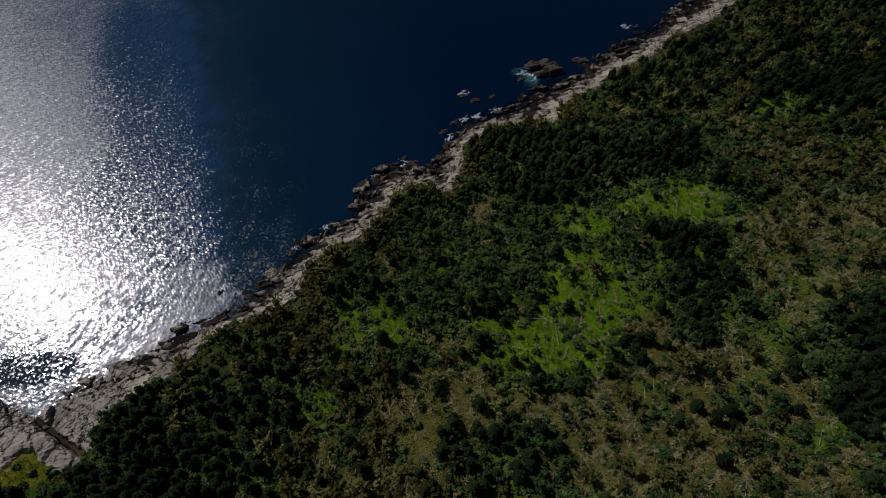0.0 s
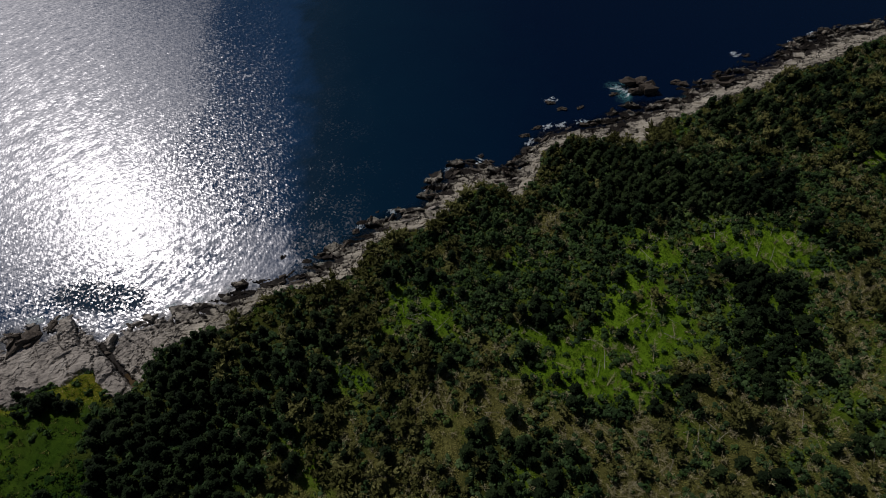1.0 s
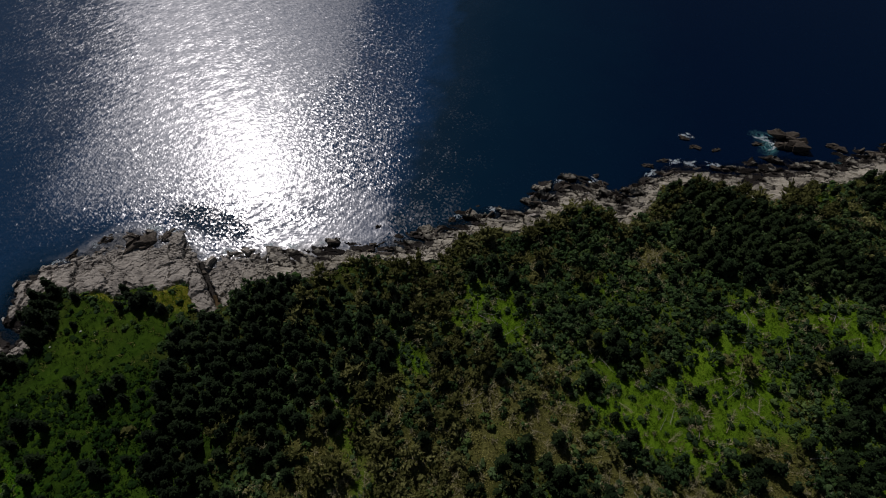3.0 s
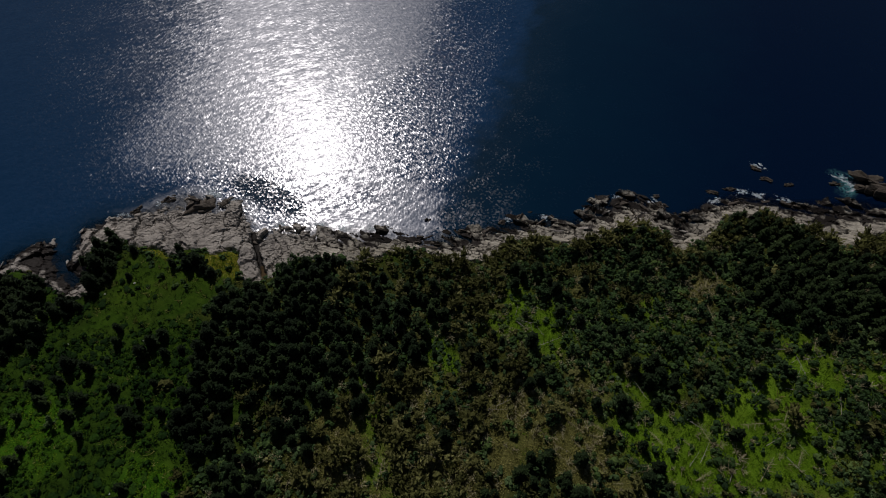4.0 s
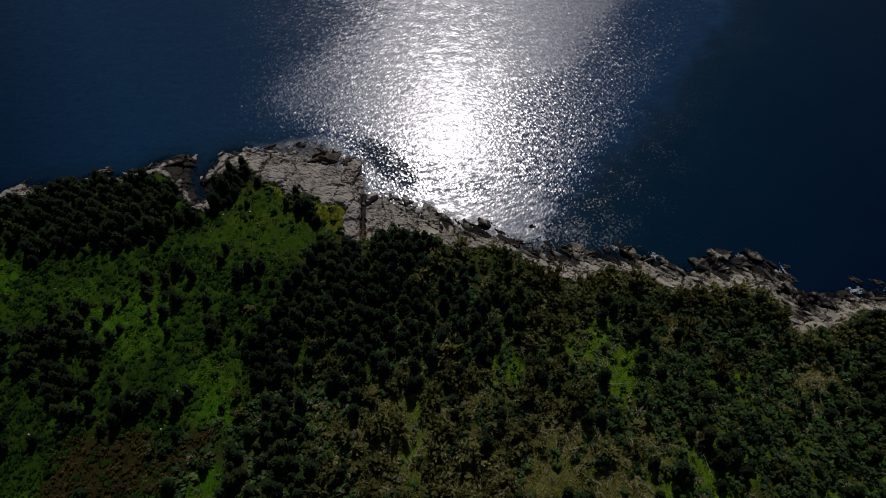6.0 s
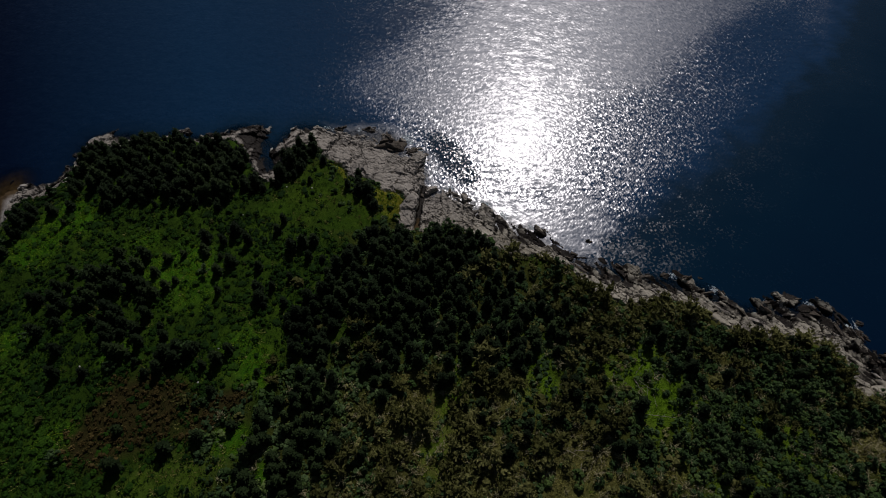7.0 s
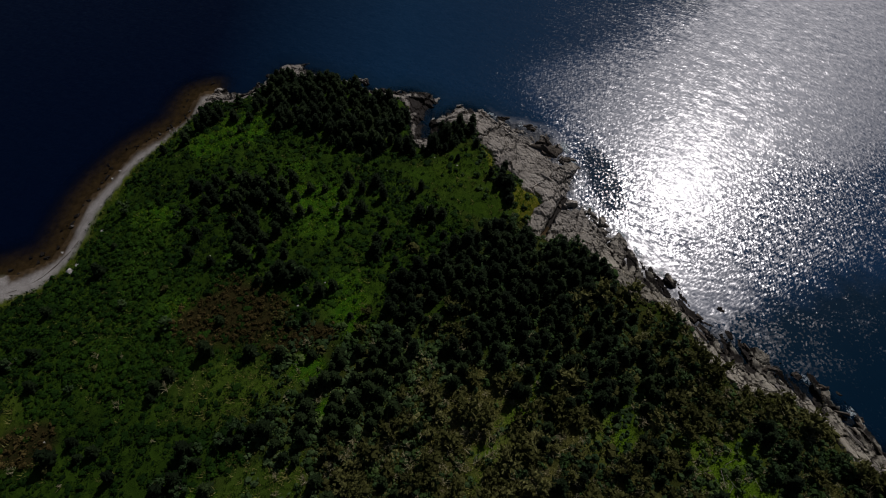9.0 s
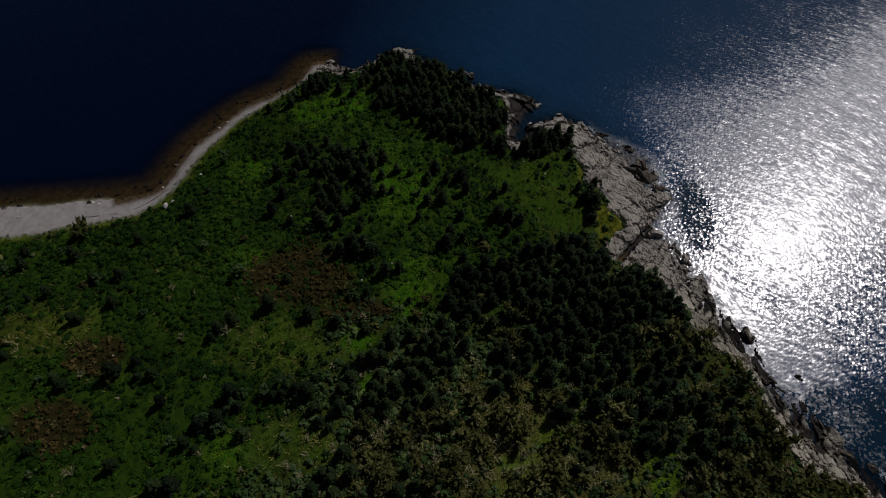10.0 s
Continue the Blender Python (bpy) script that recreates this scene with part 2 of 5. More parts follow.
def water_material():
    n = Nodes("sea_water")
    ruffle = n.attr("ruffle")
    torn = n.calc("ADD", n.calc("MULTIPLY", n.noise(1.3, 1, 0.6), 0.7), n.calc("MULTIPLY", n.noise(0.13, 3, 0.6), 0.5))
    thin = n.span(n.calc("ADD", ruffle, n.calc("MULTIPLY", n.calc("SUBTRACT", torn, 0.6), 4.0)), 0.45, 0.65)
    ruffle = n.mix(n.span(ruffle, 0.5, 0.8), n.calc("MULTIPLY", thin, 0.85), ruffle)
    gust = n.span(n.noise(0.035, 4, 0.6, warp=1.0), 0.36, 0.62, 0.95, 1.06)
    calm = n.calc("MULTIPLY", ruffle, gust)
    level = n.calc("MULTIPLY", calm, n.span(n.attr("crisp"), 0, 1, 1.0, 1.9))
    u = w = 0.0
    for size, steep, heading in WAVES:
        v = n.place((0.30 / size, 1.0 / size, 1), heading - SUN_AZ)
        slope = n.calc("MULTIPLY", n.calc("SUBTRACT", n.noise(1.0, 1, 0.4, vector=v, warp=0.3), 0.5), steep)
        u = n.calc("ADD", u, n.calc("MULTIPLY", slope, math.cos(radians(heading))))
        w = n.calc("ADD", w, n.calc("MULTIPLY", slope, math.sin(radians(heading))))
    u, w = n.calc("MULTIPLY", u, level), n.calc("MULTIPLY", w, level)
    c, s = math.cos(radians(SUN_AZ)), math.sin(radians(SUN_AZ))
    tilt = n.tree.nodes.new("ShaderNodeCombineXYZ")
    n.put(tilt.inputs[0], n.calc("ADD", n.calc("MULTIPLY", u, -s), n.calc("MULTIPLY", w, c)))
    n.put(tilt.inputs[1], n.calc("ADD", n.calc("MULTIPLY", u, c), n.calc("MULTIPLY", w, s)))
    tilt.inputs[2].default_value = 1.0
    unit = n.tree.nodes.new("ShaderNodeVectorMath")
    unit.operation = "NORMALIZE"
    n.put(unit.inputs[0], tilt.outputs[0])
    depth = n.mix(n.attr("deep"), n.mix(n.noise(0.02, 3), (0.0005, 0.0160, 0.0360), (0.0008, 0.0200, 0.0440)), (0.0001, 0.0068, 0.0260))
    churn = n.calc("MULTIPLY", n.attr("churn"), n.span(n.noise(0.9, 4, 0.6, warp=1.5), 0.38, 0.6))
    # ruffled water: reflected sky glow is put into the diffuse colour as blue
    body = n.mix(n.attr("bay"), n.mix(n.span(n.attr("ruffle"), 0.60, 0.85), depth, (0.0030, 0.0330, 0.0880)), (0.0001, 0.0036, 0.0170))
    # pale colour along the headland: thin foam together with painted sun glare
    foam_glare = n.calc("MULTIPLY", n.attr("foam_glare"), n.span(n.noise(0.5, 5, 0.65, warp=1.0), 0.36, 0.62))
    body = n.mix(foam_glare, n.mix(churn, body, (0.10, 0.30, 0.29)), (0.50, 0.51, 0.52))
    n.set(Base_Color=body, Roughness=1.0, Normal=unit.outputs[0])
    n.put(n.bsdf.inputs["Specular IOR Level"], 0.0)
    shine = n.tree.nodes.new("ShaderNodeBsdfGlossy")
    shine.distribution = "BECKMANN"
    wide = n.tree.nodes.new("ShaderNodeBsdfGlossy")
    wide.distribution = "BECKMANN"
    for lobe, rough in ((shine, WATER_ROUGH[0]), (wide, WATER_ROUGH[1])):
        n.put(lobe.inputs["Roughness"], n.calc("MULTIPLY", n.span(calm, 0.0, 1.1, 0.06, rough), n.span(n.attr("crisp"), 0, 1, 1.0, 0.78)))
        n.put(lobe.inputs["Normal"], unit.outputs[0])
    both = n.tree.nodes.new("ShaderNodeMixShader")
    both.inputs[0].default_value = 0.65
    n.put(both.inputs[1], shine.outputs[0])
    n.put(both.inputs[2], wide.outputs[0])
    fresnel = n.tree.nodes.new("ShaderNodeFresnel")
    calmness = n.calc("MAXIMUM", n.attr("bay"), n.calc("SUBTRACT", 1.0, n.attr("ruffle")))
    n.put(fresnel.inputs["IOR"], n.span(calmness, 0.3, 0.95, WATER_IOR, 1.34))
    n.put(fresnel.inputs["Normal"], unit.outputs[0])
    surface = n.tree.nodes.new("ShaderNodeMixShader")
    n.put(surface.inputs[0], fresnel.outputs[0])
    n.put(surface.inputs[1], n.bsdf.outputs[0])
    n.put(surface.inputs[2], both.outputs[0])
    clear = n.tree.nodes.new("ShaderNodeBsdfTransparent")
    clear.inputs[0].default_value = (0.80, 0.78, 0.66, 1)
    m = n.tree.nodes.new("ShaderNodeMixShader")
    n.put(m.inputs[0], n.attr("shallow"))
    n.put(m.inputs[1], surface.outputs[0])
    n.put(m.inputs[2], clear.outputs[0])
    n.put(n.out.inputs["Surface"], m.outputs[0])
    return n.mat


MAT_WATER = water_material()


def foam_material():
    n = Nodes("sea_foam")
    n.set(Base_Color=n.ramp(n.noise(4.0, 4), (0.3, (0.42, 0.52, 0.54)), (0.65, (0.80, 0.82, 0.82))), Roughness=0.8)
    n.set(Normal=n.bump(n.noise(9.0, 3), 0.6, 0.05))
    return n.mat


MAT_FOAM = foam_material()


def pale_stone():
    n = Nodes("pale_stone")
    g = n.noise(3.0, 5, 0.6)
    n.set(Base_Color=n.ramp(g, (0.3, (0.36, 0.34, 0.31)), (0.7, (0.66, 0.64, 0.60))), Roughness=0.85)
    n.set(Normal=n.bump(g, 0.6, 0.06))
    return n.mat


MAT_PALE = pale_stone()

# ---------------------------------------------------------------- plan of the place

COAST_EAST = [(900, 830), (420, 430), (200, 268), (140, 224), (111, 204), (102, 201), (91, 194), (81, 185), (72, 175), (61, 167), (54, 160), (47, 152), (42, 147), (32, 144),
              (27, 139), (17, 131), (8, 127), (2, 120), (-1, 113), (-2, 108), (-7, 105), (-14, 106), (-20, 101), (-23, 96), (-23, 91), (-26, 86),
              (-32, 83), (-37, 77), (-41, 70), (-45, 64.5), (-48.5, 59.5)]
COAST_HEAD = [(-53, 55), (-57, 53), (-60, 53), (-64, 51), (-68, 47), (-73, 45), (-76, 42), (-81, 38), (-84, 33.5), (-82, 30.5), (-85, 31.5), (-93, 35),
              (-97, 34), (-100, 31), (-105, 31), (-109, 28), (-112.5, 20), (-113.5, 15.5), (-117, 12), (-119.5, 6.5), (-118.5, 3), (-115.5, -1.4), (-111, -3.4),
              (-107, -4.3), (-106.5, -5.2), (-108, -6.0), (-113, -5.2), (-118.5, -3.8), (-122.5, -3), (-125, -7.5), (-126, -11.5), (-125, -15), (-124.5, -20),
              (-127.5, -24.5), (-129.5, -28.5), (-129.5, -33), (-132.5, -37.5), (-135, -43.5), (-136, -49), (-133, -51.5)]
COAST_WEST = [(-126, -54), (-121, -58), (-121.5, -64.5), (-123.5, -69.5), (-121.5, -72.5), (-117, -73.7), (-111, -73.5), (-101, -81.5), (-91, -86.5), (-81, -89.5), (-73, -90), (-67, -90.5), (-62, -93),
              (-57, -103), (-53, -113), (-48, -126), (-42, -145), (-30, -180), (0, -300), (60, -900)]
PLANT_EAST = [(880, 860), (400, 440), (190, 255), (134, 212), (107, 192), (96, 181), (77, 167), (67, 157), (57, 151), (49, 144), (39, 135), (33, 127), (29, 123), (16, 123),
              (11, 119), (5, 115), (5, 108), (3, 101), (0, 97), (-4, 98), (-9, 98), (-14, 92), (-17, 87), (-22, 81), (-31, 74), (-35, 65), (-38.5, 58.5),
              (-43.5, 57.5), (-48.5, 55.5)]
PLANT_HEAD = [(-53, 51), (-56, 46), (-61, 41.5), (-67, 37), (-71, 33), (-71.5, 27), (-73, 23.5), (-77, 22.3), (-82.5, 25.8), (-86, 25), (-87.5, 21.5), (-93, 19.5),
              (-94.5, 15), (-100, 13), (-106, 10.7), (-110, 9), (-111.5, 7), (-112, 1.5), (-107, -2), (-103, -3.8), (-102, -5), (-102.5, -7.5), (-108, -8.2),
              (-113, -9.3), (-120, -11.5), (-121.5, -17), (-122.5, -21), (-126.3, -26), (-128, -30), (-127.5, -34), (-127, -38), (-128, -43), (-131, -48)]
PLANT_WEST = [(-130, -50.5), (-124.5, -53), (-119.5, -57), (-117.5, -62), (-116.5, -68), (-111, -71.5), (-95.5, -80), (-89, -82.5), (-80, -84.5), (-71.5, -86), (-65, -86), (-60.5, -87), (-55.5, -90), (-51.5, -96),
              (-46, -107), (-41, -118), (-34, -140), (-22, -180), (8, -300), (80, -900)]
FAR_LAND = [(1500, -900), (1500, 830)]
# ground cover: x, y, half width, half depth, turn
GRASS = [(-29, 16, 3, 10, 54), (-27, 35, 4, 5, 54)]
GRASS_EAST = [[(47, 98), (64, 101), (78, 102), (79, 86), (68, 85), (46, 86)], [(30, 78), (46, 77), (46, 64), (41, 54), (28, 45), (19, 44), (17, 53), (25, 66)], [(3, 58), (14, 58), (28, 58), (30, 53), (15, 51)],
              [(28, 53), (42, 55), (39, 45), (15, 42), (3, 46), (15, 51)], [(-24, 60), (-8, 62), (-7, 50), (-22, 49)], [(68, 51), (76, 52), (70, 42), (66, 43)], [(84, 74), (99, 77), (94, 67), (82, 65)],
              [(81, 36), (88, 37), (82, 28), (77, 29)], [(99, 142), (115, 140), (133, 149), (122, 130), (103, 125), (90, 129)], [(30, 90), (45, 89), (42, 80), (28, 79)], [(64, 42), (70, 42), (67, 35), (63, 36)]]
GRASS_WEST = [(-90.5, -36, 4, 4, 97), (-79, -29, 7, 8, 97), (-104, -53, 8, 6, 97), (-96, -61, 5, 6, 97), (-74.5, -68, 5, 3, 97), (-50.5, -19, 5, 7, 97), (-36, -26.5, 3.5, 3.5, 97),
              (-48.5, -57, 3, 3, 97), (-27.5, -21.5, 2, 2, 97), (-9, -41.5, 3, 4, 97), (-62.5, -46.5, 3.5, 2, 97)]
DULL_GRASS = [(-13, -31, 8, 5, 97), (-23, -90, 7, 5, 97), (-31, -38, 9, 5, 97), (-45, -70, 6, 3, 97)]
LAWN = [(-92, -13), (-95.5, -3.5), (-102.5, 9), (-107, 10.6), (-99, 13.5), (-93.5, 15.5), (-88.5, 20), (-87.3, 24.5), (-82, 25.7), (-76.5, 22), (-75, 11), (-79, 2), (-85, -6)]
FRINGE = [[(-90, 19.5), (-88, 24.5), (-83, 26.3), (-77, 23.3), (-75.8, 20.3), (-83.5, 18)], [(-107, 10.6), (-99, 14.3), (-93.5, 16), (-93, 13), (-100.5, 9.8)]]
WOOD_HEAD = [[(-126, -53), (-132, -48), (-129, -40), (-128, -31), (-123, -22), (-118, -12), (-110, -9), (-102, -9.5), (-98, -7), (-95, -18.5), (-95.5, -26), (-102.5, -35.5), (-106.5, -44.5), (-114, -52)],
             [(-106, -2.5), (-112, 3.5), (-109.5, 8.5), (-101.5, 7.7), (-96.7, 3.6), (-97, -4), (-101.5, -5)],
             [(-91.5, 12.5), (-91.5, 17.5), (-87, 18.5), (-81, 18), (-80.5, 16), (-85, 12)],
             [(-65, -2), (-72, 11), (-73, 21.5), (-68, 27), (-66, 34), (-59, 40), (-53, 42), (-47.5, 49), (-41, 52), (-34.5, 40), (-35, 27), (-40, 16), (-49, 6.5), (-43, -7), (-37, -6), (-52, -12)],
             [(-58, 12), (-50, 30), (-41, 44), (-29, 51), (-23, 41), (-18, 27), (-25, 12), (-36, 0), (-48, 2)],
             [(-41, -10), (-39.5, -21), (-33, -23), (-27, -21), (-25, -12), (-29, -6), (-37, -6)],
             [(-84, -60.5), (-89.5, -50.5), (-84.5, -37), (-80, -30), (-72, -34), (-68, -38.5), (-64, -30.5), (-55, -28), (-52.5, -36.5), (-59, -44), (-70, -48.5), (-77, -59.5)],
             [(-85, -22.5), (-82.5, -12), (-73, -15), (-69, -21), (-69, -27.5), (-77.5, -22.5)]]
OPEN_EAST = [(0, 60), (20, 76), (46, 80), (50, 102), (80, 104), (84, 80), (98, 78), (96, 62), (70, 46), (40, 40), (4, 42)]
STRAW = [(-26, 10, 6, 7, 54), (-9, 34, 7, 8, 54), (-14, 21, 4, 4, 54), (-17, 9, 5, 5, 84), (-7, 19, 5, 5, 84), (-23, 30, 4, 4, 84), (-34, 12, 4, 3, 84), (4, 49, 5, 5, 54), (10, 90, 3, 3, 54)]
STRAW_EAST = [[(15, 40), (27, 41), (39, 46), (42, 59), (55, 62), (56, 54), (71, 53), (78, 48), (84, 43), (77, 30), (88, 29), (81, 21), (58, 20), (20, 19), (24, 28), (17, 33)],
              [(76, 88), (94, 98), (119, 97), (109, 74), (93, 61), (79, 57), (74, 69)], [(-10, 40), (3, 46), (14, 45), (14, 34), (3, 28), (-9, 30)], [(-20, 71), (-12, 78), (-9, 71), (-18, 66)]]
BRACKEN = [(-47, -43, 10, 6, 97), (-43, -27, 6, 2.2, 110), (-5, -76, 8, 4, 97), (-19, -77, 5, 3.5, 97)]
OLIVE = [(-50, 38, 7, 8, 104), (-39, 49, 8, 6, 12), (-47, 2, 5, 5, 54), (-31, 52, 6, 6, 54), (-46, 34, 5, 7, 54), (-32, -3, 4, 5, 54), (-17, 40, 6, 5, 54), (-31, 68, 8, 3, 54), (-15, -14, 8, 8, 0)]
OLIVE_EAST = [[(3, 96), (10, 108), (31, 118), (39, 133), (75, 156), (101, 183), (147, 199), (144, 157), (129, 150), (106, 146), (77, 122), (52, 123), (34, 114), (11, 111)],
              [(84, 132), (101, 121), (133, 130), (120, 98), (94, 99), (79, 101)], [(-45, 37), (-27, 42), (-10, 39), (-8, 27), (14, 27), (21, 19), (-18, 18), (-24, 28)],
              [(-42, -2), (-38, 14), (-36, 34), (-26, 52), (-14, 50), (-8, 38), (-6, 20), (-10, 0), (-20, -10)]]
HEATH_FIELD = [(-45, -101), (-57, -86), (-73, -80), (-75, -66), (-58, -56), (-40, -50), (-30, -60), (-28, -80), (-30, -100)]
HEATH = [(-39, -86, 22, 9, 104), (-40, -60, 10, 9, 104)]
WOOD = [(85, 156, 22, 14, 0), (118, 152, 30, 18, 0), (-18, 43, 7, 4, 12), (68, 145, 26, 13, 12), (15, 111, 10, 6, 12), (8, 61, 6, 3, 12)]
MIXED_WOOD = [(-31, 69), (-21, 79), (2, 95), (17, 91), (31, 81), (16, 67), (5, 58), (-11, 57), (-24, 58)]
WOOD_EAST = [[(0, 38), (8, 36), (17, 31), (19, 23), (0, 18), (-8, 22), (-4, 32)], [(52, 84), (72, 83), (71, 67), (66, 58), (59, 55), (56, 64), (57, 76)], [(41, 53), (53, 53), (52, 46), (41, 47)], [(89, 63), (110, 65), (97, 34), (85, 34), (80, 38), (92, 52)], [(67, 46), (80, 47), (75, 41), (67, 40)],
             [(51, 40), (64, 42), (63, 33), (53, 32)], [(15, 119), (36, 122), (50, 114), (72, 118), (74, 107), (61, 104), (48, 100), (24, 91), (14, 94), (11, 106)]]


def hash01(ix, iy, seed):
    """A repeatable random number for each lattice place."""
    h = (ix.astype(np.int64) * 374761393 + iy.astype(np.int64) * 668265263 + seed * 974634777) & 0x7FFFFFFF
    h = ((h ^ (h >> 13)) * 1274126177) & 0x7FFFFFFF
    return ((h ^ (h >> 16)) & 0xFFFFF) / float(0xFFFFF)


def value_noise(x, y, size, seed=0, octaves=3):
    """Smooth noise from -1 to 1, with features of that size in metres."""
    total, amp, norm = np.zeros(np.shape(x)), 1.0, 0.0
    for o in range(octaves):
        u, v = x / size, y / size
        iu, iv = np.floor(u), np.floor(v)
        fu, fv = u - iu, v - iv
        fu, fv = fu * fu * (3 - 2 * fu), fv * fv * (3 - 2 * fv)
        s = seed + 31 * o
        a = hash01(iu, iv, s) * (1 - fu) + hash01(iu + 1, iv, s) * fu
        b = hash01(iu, iv + 1, s) * (1 - fu) + hash01(iu + 1, iv + 1, s) * fu
        total += amp * (2 * (a * (1 - fv) + b * fv) - 1)
        norm += amp
        amp, size = amp * 0.5, size * 0.5
    return total / norm


def smooth_line(points, step=2.0):
    """A curve through the points, in steps of about that length where they lie close."""
    p = np.array(points, float)
    out = []
    for i in range(len(p) - 1):
        a, b, c, d = p[max(i - 1, 0)], p[i], p[i + 1], p[min(i + 2, len(p) - 1)]
        n = int(min(max(np.linalg.norm(c - b) / step, 1), 12))
        for k in range(n):
            t = k / n
            out.append(0.5 * (2 * b + (c - a) * t + (2 * a - 5 * b + 4 * c - d) * t * t + (3 * b - a - 3 * c + d) * t ** 3))
    out.append(p[-1])
    return np.array(out)


def signed_distance(x, y, outline):
    """Distance to a closed outline, positive inside."""
    shape = np.shape(x)
    x, y = np.ravel(x), np.ravel(y)
    best, inside = np.full(x.shape, 1e18), np.zeros(x.shape, bool)
    for (ax, ay), (bx, by) in zip(outline, np.roll(outline, -1, axis=0)):
        dx, dy = bx - ax, by - ay
        t = np.clip(((x - ax) * dx + (y - ay) * dy) / (dx * dx + dy * dy + 1e-12), 0, 1)
        best = np.minimum(best, (x - ax - t * dx) ** 2 + (y - ay - t * dy) ** 2)
        if dy != 0:
            cross = ((ay > y) != (by > y)) & (x < ax + (y - ay) * dx / dy)
            inside ^= cross
    d = np.sqrt(best)
    return np.where(inside, d, -d).reshape(shape)


coast_line = np.vstack([smooth_line(COAST_EAST + COAST_HEAD + COAST_WEST), FAR_LAND])
plant_line = np.vstack([smooth_line(PLANT_EAST + PLANT_HEAD + PLANT_WEST), FAR_LAND])


def axis(lo, hi, step, far):
    """Even steps from lo to hi, then ever longer ones out to the horizon."""
    out, s = [], step
    while not out or out[-1] < far:
        s *= 1.28
        out.append((out[-1] if out else 0) + s)
    out = np.array(out)
    return np.concatenate([(lo - out)[::-1], np.arange(lo, hi + step / 2, step), hi + out])


GX0, GX1, GY0, GY1 = -160.0, 180.0, -150.0, 240.0
gx, gy = axis(GX0, GX1, 1.0, 2200), axis(GY0, GY1, 1.0, 2200)
grid_x, grid_y = np.meshgrid(gx, gy)
wob_x, wob_y = grid_x + 1.2 * value_noise(grid_x, grid_y, 7, 3), grid_y + 1.2 * value_noise(grid_x, grid_y, 7, 4)
coast = signed_distance(wob_x, wob_y, coast_line)
plant = signed_distance(wob_x, wob_y, plant_line)


def west_part(x, y):
    """1 on the sheltered side with its pebble beach, 0 on the rocky side."""
    return np.clip((-64 - y - 0.25 * (x + 120)) / 6, 0, 1) * np.clip((150 - x) / 100, 0, 1)


def patches(x, y, spots, seed, rough=0.45, soft=0.25):
    """How much of a ground cover lies at a place, from 0 to 1, with ragged edges."""
    out = np.zeros(np.shape(x))
    wob = rough * value_noise(x, y, 9, seed, 4)
    for cx, cy, a, b, turn in spots:
        c, s = math.cos(radians(turn)), math.sin(radians(turn))
        u, v = (x - cx) * c + (y - cy) * s, -(x - cx) * s + (y - cy) * c
        r = np.sqrt((u / (a * 1.15)) ** 2 + (v / (b * 1.15)) ** 2) + wob
        out = np.maximum(out, np.clip((1 - r) / soft + 0.5, 0, 1))
    return out


def zones(x, y, outlines, seed, ragged=2.2, soft=2.5):
    """The same for covers with a drawn outline."""
    out = np.zeros(np.shape(x))
    sx, sy = x + ragged * value_noise(x, y, 6, seed, 3), y + ragged * value_noise(x, y, 6, seed + 1, 3)
    for outline in outlines:
        out = np.maximum(out, np.clip(signed_distance(sx, sy, np.array(outline, float)) / soft + 0.5, 0, 1))
    return out


west = west_part(grid_x, grid_y)
share = np.clip(coast / np.maximum(coast - plant, 0.3), 0, 1)
edge_height = 2.1 - 0.9 * west
inner = edge_height + 2.4 * (1 - np.exp(-np.maximum(plant, 0) / 14)) + np.clip(plant / 10, 0, 1) * (1.0 * value_noise(grid_x, grid_y, 38, 11) + 0.35 * value_noise(grid_x, grid_y, 7, 12))
shore = 0.1 + (edge_height - 0.1) * share ** 0.85
bottom = -0.25 + np.maximum(coast, -60) * 0.3
shelf = -0.15 + np.maximum(coast, -60) * np.where(coast > -7, 0.06, 0.35) + np.where(coast > -7, 0, 2.0)
height = np.where(plant > 0, inner, np.where(coast > 0, shore, bottom * (1 - west) + shelf * west))
rocky = (1 - west) * np.clip((1.8 - plant) / 1.0, 0, 1) * np.clip((coast + 4) / 1.0, 0, 1)
height = height - 1.3 * rocky * (plant < 1.0)

core = (slice(np.searchsorted(gy, GY0 - 0.1), np.searchsorted(gy, GY1 + 0.1)), slice(np.searchsorted(gx, GX0 - 0.1), np.searchsorted(gx, GX1 + 0.1)))
core_height, core_coast, core_plant = height[core], coast[core], plant[core]


def sample(field, x, y):
    """The value of a field of the core at places between its grid points."""
    u, v = np.clip(x - GX0, 0, field.shape[1] - 1.001), np.clip(y - GY0, 0, field.shape[0] - 1.001)
    i, j = u.astype(int), v.astype(int)
    fu, fv = u - i, v - j
    return (field[j, i] * (1 - fu) + field[j, i + 1] * fu) * (1 - fv) + (field[j + 1, i] * (1 - fu) + field[j + 1, i + 1] * fu) * fv


